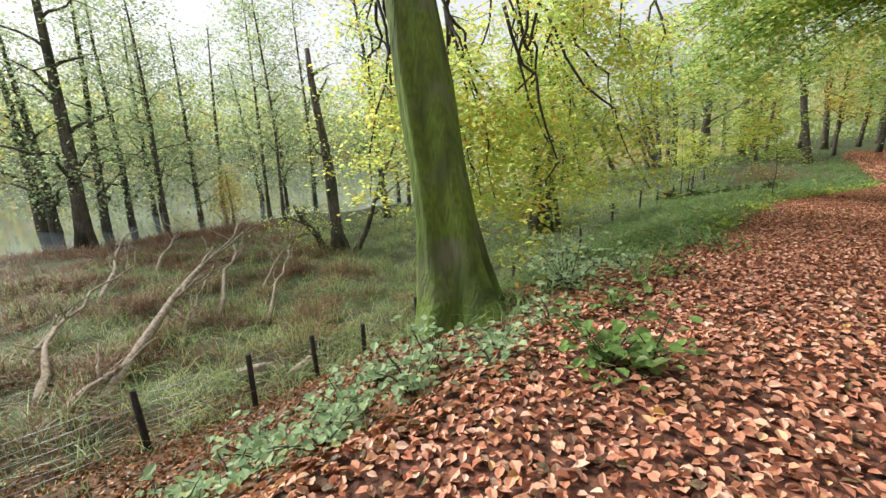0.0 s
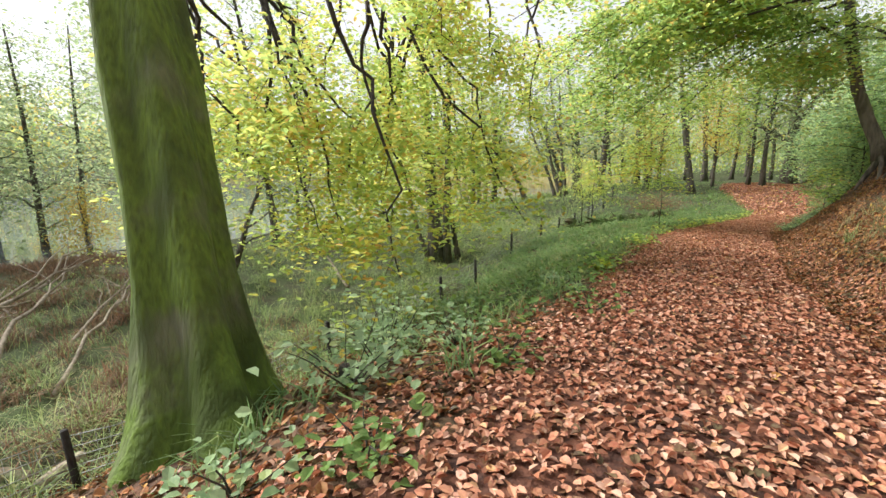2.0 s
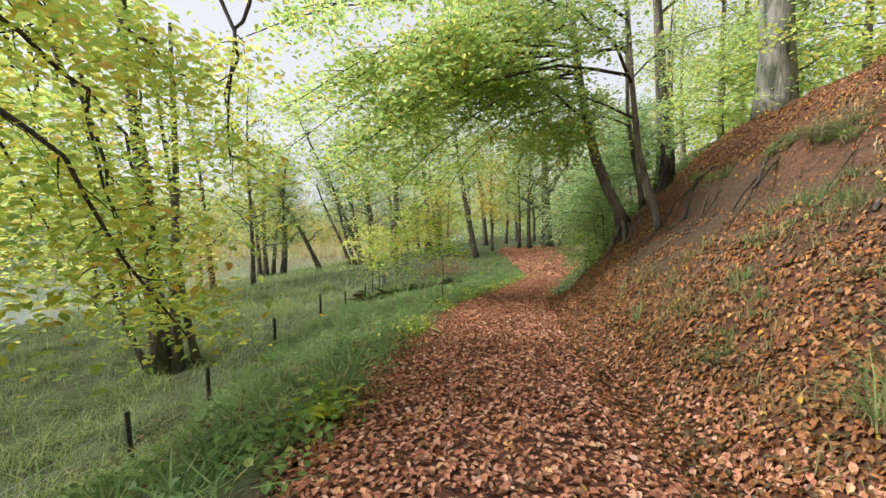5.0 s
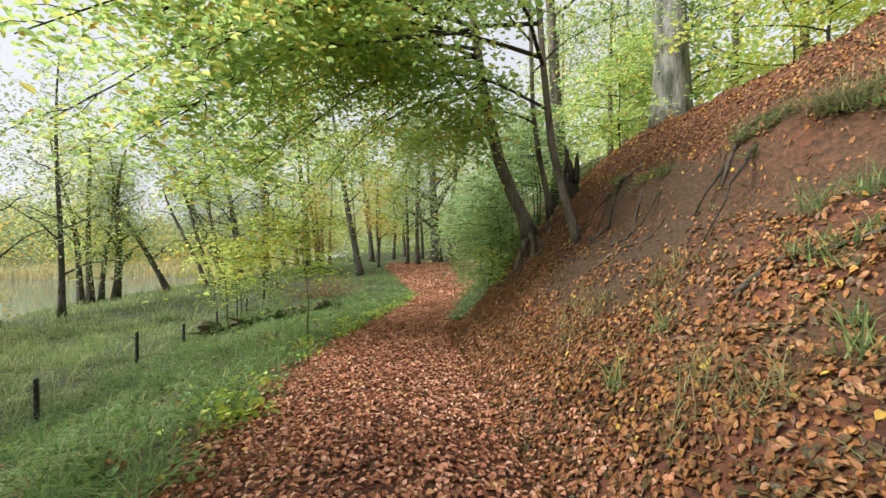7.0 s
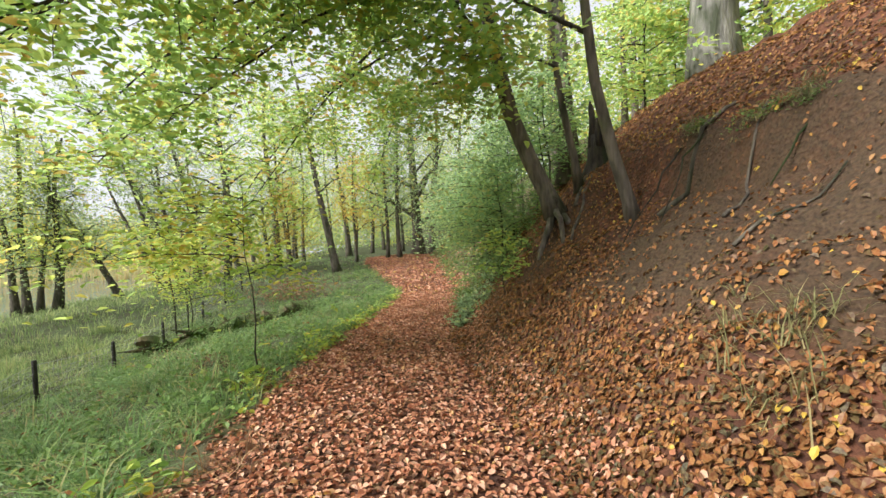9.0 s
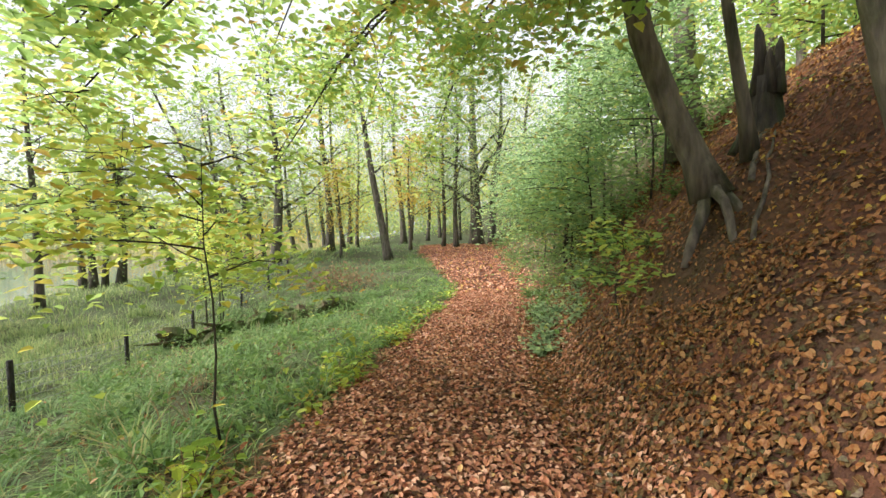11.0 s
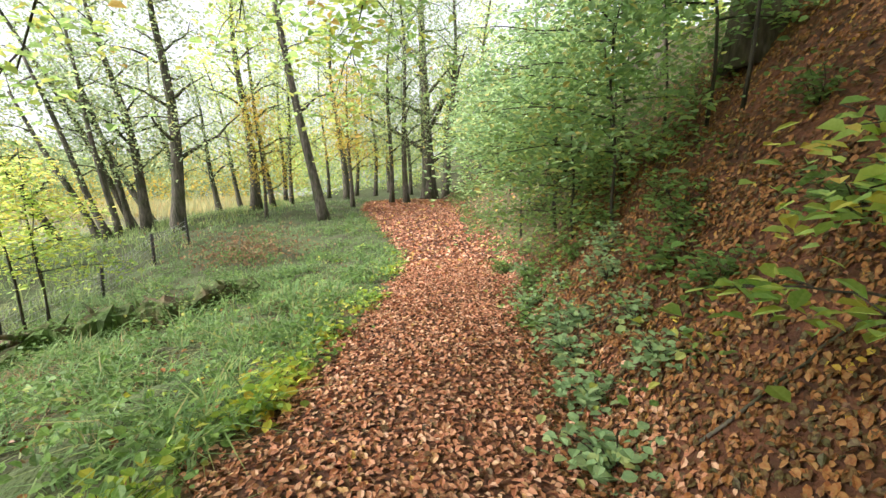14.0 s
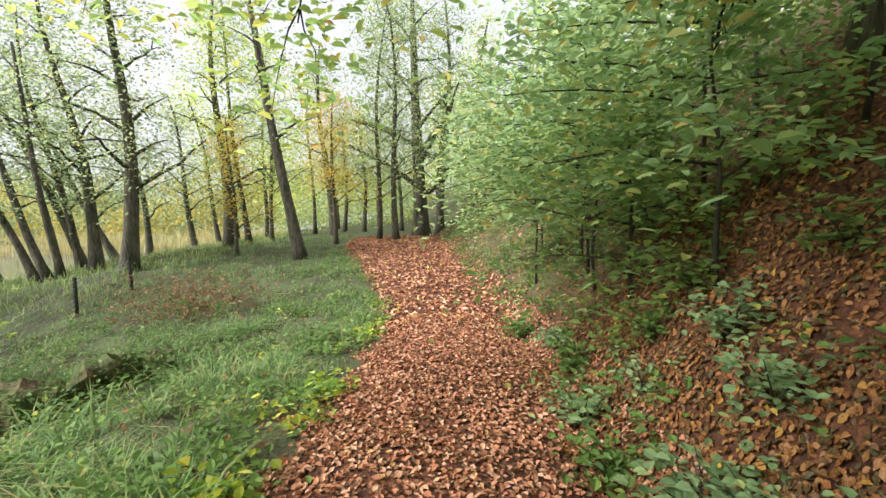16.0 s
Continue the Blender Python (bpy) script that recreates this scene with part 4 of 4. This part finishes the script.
# bleached fallen branches in the marsh
def fallen(x0, y0, x1, y1, r, rng, forks, lift=0.35):
    root = new("fallen_branch")
    z0 = ground_z(x0, y0)
    root.location = (x0, y0, z0)
    e = np.array([x1 - x0, y1 - y0, ground_z(x1, y1) - z0 + lift])
    b = Builder()
    pts = bent_line((0, 0, 0.05), e, rng, 0.12, 0.03, 10)
    b.tube(pts, [r * (1 - 0.08 * i) for i in range(10)], 8, 0.2)
    b.ob("stem", M_DEADWOOD, root)
    for k in range(forks):
        p = pts[rng.integers(3, 10)]
        q = p + e * rng.uniform(0.1, 0.3) + rng.normal(0, 0.7, 3) * [1, 1, 0.5] + [0, 0, 0.3]
        b = Builder()
        b.tube(bent_line(p, q, rng, 0.25, 0, 6), [r * 0.4 * (1 - 0.15 * j) for j in range(6)], 5)
        b.ob("fork", M_DEADWOOD, root)
    tagged(root, "bleached fallen branch lying in dead bracken", "fallen branch", "fallen branches in the marsh")


fallen(-10.2, 0.6, -19.5, 6.2, 0.13, rng, 8, 0.8)
fallen(-10.8, -0.4, -15.5, 0.2, 0.10, rng, 5, 0.5)
fallen(-12.0, 4.6, -18.0, 8.2, 0.06, rng, 8, 0.7)
fallen(-13.0, 3.6, -21.0, 7.0, 0.07, rng, 9, 0.9)
fallen(-17.0, 1.2, -24.0, 3.0, 0.08, rng, 9, 1.0)
fallen(-9.4, -0.6, -11.6, 1.6, 0.12, rng, 3, 0.2)
fallen(-11.5, 2.2, -16.5, 4.4, 0.05, rng, 9, 0.6)
fallen(-14.5, 5.4, -20.0, 9.4, 0.05, rng, 10, 0.8)
fallen(-12.5, -0.8, -19.0, 2.6, 0.06, rng, 9, 0.7)
fallen(-20.0, 3.4, -26.0, 6.0, 0.07, rng, 10, 0.9)
fallen(-13, 14.0, -16.5, 15.6, 0.08, rng, 5, 0.6)

# ---- undergrowth ----
rng = np.random.default_rng(77)


def scatter(n, x0, x1, y0, y1, keep, rng):
    xy = np.column_stack([rng.uniform(x0, x1, n), rng.uniform(y0, y1, n)])
    return xy[rng.random(n) < keep(xy[:, 0], xy[:, 1])]


def verge(x, y):
    xl, xf = edge_left(y), fence_x(y)
    inside = (x < xl - 0.1) & (x > xf - 0.5)
    return inside * (1 - litter_share(x, y)) * np.clip(0.4 + 0.95 * soft(x, y, 1.4, 2.0), 0.06, 1) * (1 - 0.35 * sstep((y - 23) / 4))


def marsh(x, y):
    return (x < fence_x(y) + 0.2) * ((height(x, y) > -3.72) | (x > -20)) * np.clip(0.55 + 0.6 * soft(x, y, 0.8, 1.0), 0.25, 1) * (1 - 0.6 * bracken(x, y))


def bracken(x, y):
    return sstep((fence_x(y) - 0.5 - x) / 1.5) * (1 - sstep((y - 7.5 - 0.12 * (x + 8) * -1) / 3)) * np.clip(0.4 + 0.75 * soft(x, y, 0.8, 0.3), 0, 1)


tagged(blades_ob("verge_grass", on_ground(scatter(9000, -10, 0.5, 4, 34, verge, rng)), 0.48, rng, M_GRASS, 13, 0.06, 1.5, 0.010), "lush green grass on the verge below the path", "grass", kind="stuff")
tagged(blades_ob("verge_straw", on_ground(scatter(2600, -9.5, -1.5, 5, 32, lambda x, y: np.clip(0.1 + 0.9 * soft(x, y, 1.3, 0.4), 0, 1) * (x > fence_x(y)), rng)), 0.3, rng, M_FERN, 12, 0.12, 1.6, 0.006), "brown dead stems and leaves in the verge", "grass", kind="stuff")
tagged(blades_ob("far_verge_grass", on_ground(scatter(3500, -10, 1.5, 34, 60, verge, rng)), 0.34, rng, M_GRASS, 8, 0.16, 0.8, 0.012), "green grass along the far verge", "grass", kind="stuff")
tagged(blades_ob("marsh_grass", on_ground(scatter(9500, -24, -7, -6, 34, marsh, rng)), 0.6, rng, M_SEDGE, 12, 0.12, 1.5, 0.008), "pale tufted marsh grass beyond the fence", "grass", kind="stuff")
tagged(blades_ob("far_marsh_grass", on_ground(scatter(9000, -42, -7, 24, 75, marsh, rng)), 0.5, rng, M_SEDGE, 8, 0.3, 0.8, 0.02), "pale marsh grass reaching to the lake", "grass", kind="stuff")
tagged(blades_ob("early_grass", on_ground(scatter(2500, -9, -1.2, -3, 9, lambda x, y: 0.30 * (x < edge_left(y)) * np.clip(0.3 + soft(x, y, 1.3, 1.0), 0, 1), rng)), 0.22, rng, M_GRASS, 8, 0.09, 0.9, 0.005), "thin grass among leaves on the slope", "grass", kind="stuff")
tagged(blades_ob("dead_bracken", on_ground(scatter(14000, -30, -8, -8, 14, bracken, rng)), 0.55, rng, M_FERN, 9, 0.2, 1.3, 0.012), "brown collapsed bracken and dead stems", "bracken", kind="stuff")
tagged(blades_ob("bank_grass", on_ground(scatter(900, 1.4, 6, 7, 16, lambda x, y: (x - edge_right(y) > 0.5) * np.clip(0.2 + soft(x, y, 1.5, 0.2), 0, 1), rng)), 0.32, rng, M_STRAW, 16, 0.06, 1.5, 0.005), "tufts of drying grass hanging on the bank", "grass", kind="stuff")
tagged(blades_ob("bank_green_tufts", on_ground(scatter(150, 1.5, 4.2, 8, 13.5, lambda x, y: (x - edge_right(y) > 0.7) * np.clip(0.3 + soft(x, y, 1.9, 0.9), 0, 1), rng)), 0.42, rng, M_GRASS, 40, 0.07, 1.8, 0.005), "green grass tufts drooping from the bank", "grass", kind="stuff")
lip_y = rng.uniform(12.5, 20.5, 260)
lip = np.column_stack([edge_right(lip_y) + 3.68 + rng.normal(0, 0.08, 260), lip_y])[soft(lip_y * 0.3, lip_y, 1.4, 0.5) > 0.15]
tagged(blades_ob("lip_turf", on_ground(lip), 0.22, rng, M_STRAW, 14, 0.07, 2.2, 0.006), "dry grass hanging over the lip of the bank", "grass", kind="stuff")
tagged(leaves_ob("lip_moss", np.repeat(on_ground(lip[::2]), 40, 0) + rng.normal(0, 1, (len(lip[::2]) * 40, 3)) * [0.10, 0.14, 0.035], 0.045, rng, M_HERB, None, tilt=0.7, big=False), "dark green moss along the lip of the bank", "moss", kind="stuff")
reeds = np.concatenate([scatter(2000, -160, -146, -90, 260, lambda x, y: np.ones_like(x), rng), scatter(2800, -85, -20, 82, 128, lambda x, y: np.clip(0.6 + 0.5 * soft(x, y, 0.12), 0, 1), rng)])
tagged(blades_ob("reeds", np.column_stack([reeds, np.full(len(reeds), -3.9)]), 2.0, rng, M_REED, 6, 0.5, 0.3, 0.08), "yellow reeds along the far shore", "reeds", kind="stuff")

# low leafy plants
def herbs(name, spots, rng, material, per, spread, size, label, lift=0.16):
    p = np.repeat(on_ground(spots), per, 0)
    p = p + np.column_stack([rng.normal(0, spread, (len(p), 2)), rng.uniform(0.02, lift, len(p))])
    return tagged(leaves_ob(name, p, size, rng, material, None, tilt=0.45, wide=0.75), label, "plants", kind="stuff")


def beside(x, y):
    e = edge_left(y) - x
    return (e > -0.15) * np.exp(-np.maximum(e, 0) / 1.4) * np.clip(0.45 + 0.6 * soft(x, y, 1.4, 0.8), 0, 1)


def bank_foot(x, y):
    d = x - edge_right(y)
    return (d > 0.3) * np.exp(-np.maximum(d - 0.3, 0) / 1.2) * sstep((y - 20.5) / 2) * np.clip(0.35 + 0.6 * soft(x, y, 1.6, 1.9), 0, 1)


herbs("verge_herbs", scatter(4600, -8, 1.5, 5, 46, beside, rng), rng, M_HERB, 14, 0.12, 0.075, "nettles and ground ivy along the path edge", 0.22)
herbs("bright_herbs", scatter(480, -3.2, 1.5, 14, 36, beside, rng), rng, M_BYELLOW, 10, 0.13, 0.10, "yellow-green low plants at the path edge", 0.16)
herbs("bank_herbs", scatter(2400, 0.5, 7, 19, 50, bank_foot, rng), rng, M_HERB, 14, 0.13, 0.085, "dark bramble leaves along the foot of the bank", 0.25)
herbs("far_bank_herbs", scatter(2600, 1.5, 9, 27, 52, lambda x, y: (x > edge_right(y) + 0.05) * np.clip(0.4 + 0.6 * soft(x, y, 1.1, 0.2), 0, 1), rng), rng, M_HERB, 14, 0.2, 0.10, "bramble and leafy plants on the far bank", 0.4)
herbs("slope_herbs", scatter(2200, -8, -1.0, 6, 36, verge, rng), rng, M_HERB, 13, 0.14, 0.085, "mixed leafy plants in the verge grass", 0.3)
herbs("nettle_patches", scatter(1500, -9, -0.4, 22, 42, lambda x, y: (x < edge_left(y) - 0.1) * np.clip(soft(x, y, 0.9, 1.2) * 1.6, 0, 1), rng), rng, M_HERB, 14, 0.15, 0.09, "green nettles among the verge grass", 0.4)

# single plants near the start of the walk
def plant(x, y, h, n, size, rng, material, label, spread=0.3, name="woodland_shrub"):
    root = new(name)
    root.location = (x, y, ground_z(x, y))
    spots = []
    for k in range(n):
        a = k * 2.4
        e = np.array([math.cos(a) * spread * rng.uniform(0.4, 1.2), math.sin(a) * spread * rng.uniform(0.4, 1.2), h * rng.uniform(0.35, 1.0)])
        b = Builder()
        q = bent_line((0, 0, -0.02), e, rng, 0.15, 0.08, 6)
        b.tube(q, [0.008 * (1 - 0.13 * j) for j in range(6)], 4)
        b.ob("stem", M_TWIG, root)
        spots += q[1:]
    leaves_ob("foliage", sprays(spots, rng, 5 if y > 20 else 3, 0.11 if y > 20 else 0.09, 0.5), size * 0.7, rng, material, root, tilt=0.3, wide=0.8)
    return tagged(root, label, "shrub", "shrubs on the slope")


for x, y, h, n, s, m in ((-2.65, 2.75, 0.9, 8, 0.10, M_HERB_PALE), (-2.3, 2.2, 0.45, 8, 0.10, M_HERB_PALE), (-3.1, 2.1, 0.5, 9, 0.11, M_HERB_PALE), (-1.6, 2.4, 0.3, 7, 0.10, M_HERB_PALE),
                         (-0.95, 2.75, 0.34, 9, 0.13, M_HERB), (-0.75, 2.9, 0.4, 6, 0.10, M_HERB), (-2.9, 5.6, 0.75, 8, 0.11, M_HERB_PALE), (-3.3, 6.2, 0.7, 8, 0.11, M_HERB_PALE), (-2.2, 6.0, 0.4, 8, 0.1, M_HERB_PALE),
                         (-2.1, 1.3, 0.25, 8, 0.09, M_HERB_PALE), (-2.6, 0.9, 0.2, 8, 0.10, M_HERB_PALE), (-4.2, 1.6, 0.3, 7, 0.11, M_HERB_PALE), (-1.5, 4.1, 0.3, 7, 0.1, M_HERB), (-1.5, 5.6, 0.3, 6, 0.1, M_HERB),
                         (-1.35, 7.4, 0.25, 6, 0.1, M_HERB), (-3.6, 8.2, 0.6, 8, 0.12, M_HERB_PALE), (-4.6, 7.4, 0.5, 8, 0.12, M_HERB_PALE), (-2.2, 8.6, 0.35, 7, 0.1, M_HERB_PALE), (2.2, 24.0, 0.35, 8, 0.11, M_HERB_PALE), (2.6, 25.4, 0.45, 8, 0.11, M_HERB_PALE),
                         (2.9, 27.2, 0.4, 8, 0.11, M_HERB), (3.3, 25.0, 0.7, 8, 0.12, M_HERB), (2.45, 26.6, 0.4, 7, 0.1, M_HERB_PALE), (-2.0, 3.0, 0.3, 9, 0.1, M_HERB_PALE), (-3.4, 2.6, 0.35, 9, 0.1, M_HERB_PALE), (-2.7, 1.7, 0.3, 9, 0.1, M_HERB_PALE), (-1.9, 3.6, 0.3, 8, 0.1, M_HERB_PALE), (-3.0, 1.2, 0.25, 9, 0.1, M_HERB_PALE), (-2.4, 0.5, 0.2, 8, 0.1, M_HERB_PALE), (1.95, 23.2, 0.3, 8, 0.11, M_HERB_PALE), (2.1, 25.0, 0.3, 8, 0.11, M_HERB_PALE), (2.7, 24.4, 0.5, 8, 0.12, M_HERB), (3.0, 26.2, 0.5, 8, 0.12, M_HERB_PALE)):
    plant(x, y, h, n, s, rng, m, "low leafy shrub with broad pale green leaves" if m is M_HERB_PALE else "low bramble with dark green leaves")

# pale arching shrubs below the path, near the beech
for x, y, h, sp in ((-2.35, 4.75, 0.55, 0.5), (-3.1, 5.9, 0.75, 0.7), (-3.3, 6.8, 0.6, 0.6)):
    plant(x, y, h, 9, 0.11, rng, M_HERB_PALE, "arching shrub with pale green leaves below the path", sp, "arching_shrub")

# yellow-green plants along the path's lower edge, brambles along its upper edge
rng = np.random.default_rng(91)
for y in (10.2, 14.6, 18.9, 21.6, 22.5, 24.0, 24.7, 26.1, 28.6, 31.8):
    plant(float(edge_left(y)) - rng.uniform(0.0, 0.35), y, rng.uniform(0.18, 0.34), 8, 0.15, rng, M_BYELLOW, "low plant with broad yellow-green leaves at the path edge", 0.34, "edge_plant")
for y in (22.6, 23.4, 24.3, 25.2, 26.0, 27.0, 28.2, 29.4, 30.8):
    plant(float(edge_right(y)) + rng.uniform(0.1, 0.5), y, rng.uniform(0.25, 0.42), 10, 0.13, rng, M_HERB if rng.random() < 0.6 else M_HERB_PALE, "bramble with dark green leaves at the foot of the bank", 0.38, "bramble")
for x, y in ((2.5, 23.3), (3.1, 24.6), (3.6, 25.8), (4.2, 24.2), (2.9, 22.6), (3.4, 27.2)):
    plant(x, y, rng.uniform(0.3, 0.5), 8, 0.12, rng, M_HERB, "bramble with dark green leaves on the leafy slope", 0.4, "bramble")

# brown bush by the verge
bb = new("brown_bush")
bb.location = (-5.5, 36.0, ground_z(-5.5, 36.0))
pts = np.column_stack([rng.normal(0, 1.1, 1600), rng.normal(0, 0.9, 1600), np.abs(rng.normal(0.5, 0.35, 1600))])
leaves_ob("foliage", pts, 0.10, rng, M_FERN, bb, tilt=0.8)
tagged(bb, "low brown withered bush on the verge", "bush")

# ---- far woods ----
def woods(name, spots, per, wide, tall, size, rng, material, label):
    c = np.repeat(np.asarray(spots), per, 0)
    c = c + rng.normal(0, 1, (len(c), 3)) * [wide, wide, tall]
    return tagged(leaves_ob(name, c, size, rng, material, None, big=False, tilt=0.8), label, "woods", kind="stuff")


def far_spots(n, x0, x1, y0, y1, low, high, rng, bias=1.0):
    out = []
    for _ in range(n):
        x, y = x0 + (x1 - x0) * rng.random() ** bias, rng.uniform(y0, y1)
        out.append((x, y, ground_z(x, y) + rng.uniform(low, high) * rng.random() ** 0.7))
    return out


for nm, m, n in (("far_woods", M_ALDER, 1300), ("far_autumn_woods", M_GOLD, 230), ("far_bright_woods", M_BYELLOW, 420)):
    woods(nm, far_spots(n, -156, -330, -190, 380, 12, 26, rng, 1.7), 32, 3.2, 2.5, 1.7, rng, m, "wooded far shore in early autumn colour")
woods("autumn_wood_by_reeds", far_spots(230, -110, -24, 122, 170, 6, 18, rng), 40, 2.0, 1.7, 0.9, rng, M_GOLD, "golden autumn trees behind the reed bed")
woods("wood_by_reeds", far_spots(420, -130, -20, 125, 185, 8, 22, rng), 40, 2.2, 1.8, 0.9, rng, M_ALDER, "green trees behind the reed bed")
woods("wood_beyond", far_spots(520, -24, 45, 84, 150, 3, 20, rng), 60, 1.6, 1.4, 0.55, rng, M_ALDER, "dense green wood beyond the bend of the path")
woods("yellow_wood_beyond", far_spots(90, -24, 10, 86, 120, 6, 14, rng), 60, 1.4, 1.2, 0.5, rng, M_BYELLOW, "yellowing wood beyond the bend of the path")
woods("wood_on_the_hill", far_spots(420, 16, 45, -12, 80, 3, 12, rng), 60, 1.5, 1.3, 0.5, rng, M_BMIX, "sunlit leafy wood on top of the slope")

# ---- fallen leaves ----
def litter(name, n, x0, x1, y0, y1, size, rng, label, share=litter_share, lift=0.014, tilt=0.38, material=M_FALLEN):
    xy = scatter(n, x0, x1, y0, y1, share, rng)
    p = on_ground(xy, 0)
    p[:, 2] += rng.uniform(0.002, lift * 2.5, len(p))
    v, f = leaf_arrays(p, size, rng, tilt=tilt, wide=0.72, fold=0.22)
    # each leaf lies on the slope under it
    gx_ = np.repeat((height(p[:, 0] + 0.08, p[:, 1]) - height(p[:, 0] - 0.08, p[:, 1])) / 0.16, 6)
    gy_ = np.repeat((height(p[:, 0], p[:, 1] + 0.08) - height(p[:, 0], p[:, 1] - 0.08)) / 0.16, 6)
    c = np.repeat(p, 6, 0)
    o = v - c
    steep = np.sqrt(gx_ ** 2 + gy_ ** 2) + 1e-6
    uphill = (o[:, 0] * gx_ + o[:, 1] * gy_) / steep
    less = (1 / np.sqrt(1 + steep ** 2) - 1) * uphill / steep
    o[:, 0] += less * gx_
    o[:, 1] += less * gy_
    o[:, 2] += 0.8 * (o[:, 0] * gx_ + o[:, 1] * gy_)
    v = c + o
    return tagged(mesh_ob(name, v, f, material), label, "leaves", kind="stuff")


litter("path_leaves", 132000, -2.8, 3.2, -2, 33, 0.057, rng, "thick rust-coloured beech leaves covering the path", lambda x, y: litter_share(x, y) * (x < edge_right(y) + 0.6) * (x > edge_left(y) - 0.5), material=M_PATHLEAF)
# the bank's darker leaf colour takes in the shade under the canopy
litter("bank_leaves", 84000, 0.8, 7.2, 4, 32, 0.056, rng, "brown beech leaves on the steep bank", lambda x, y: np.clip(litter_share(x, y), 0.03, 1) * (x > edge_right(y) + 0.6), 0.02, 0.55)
litter("slope_leaves", 52000, -9.3, -1.2, -3, 16, 0.068, rng, "fallen leaves on the slope below the path", lambda x, y: litter_share(x, y) * (x < edge_left(y) + 0.2))
litter("far_path_leaves", 14000, -2.6, 6, 32, 58, 0.12, rng, "reddish leaves on the far path", material=M_PATHLEAF)
litter("stray_leaves", 14000, -9, 1, 4, 34, 0.07, rng, "stray fallen leaves in the grass", lambda x, y: 0.25 * (x < edge_left(y)), 0.08)
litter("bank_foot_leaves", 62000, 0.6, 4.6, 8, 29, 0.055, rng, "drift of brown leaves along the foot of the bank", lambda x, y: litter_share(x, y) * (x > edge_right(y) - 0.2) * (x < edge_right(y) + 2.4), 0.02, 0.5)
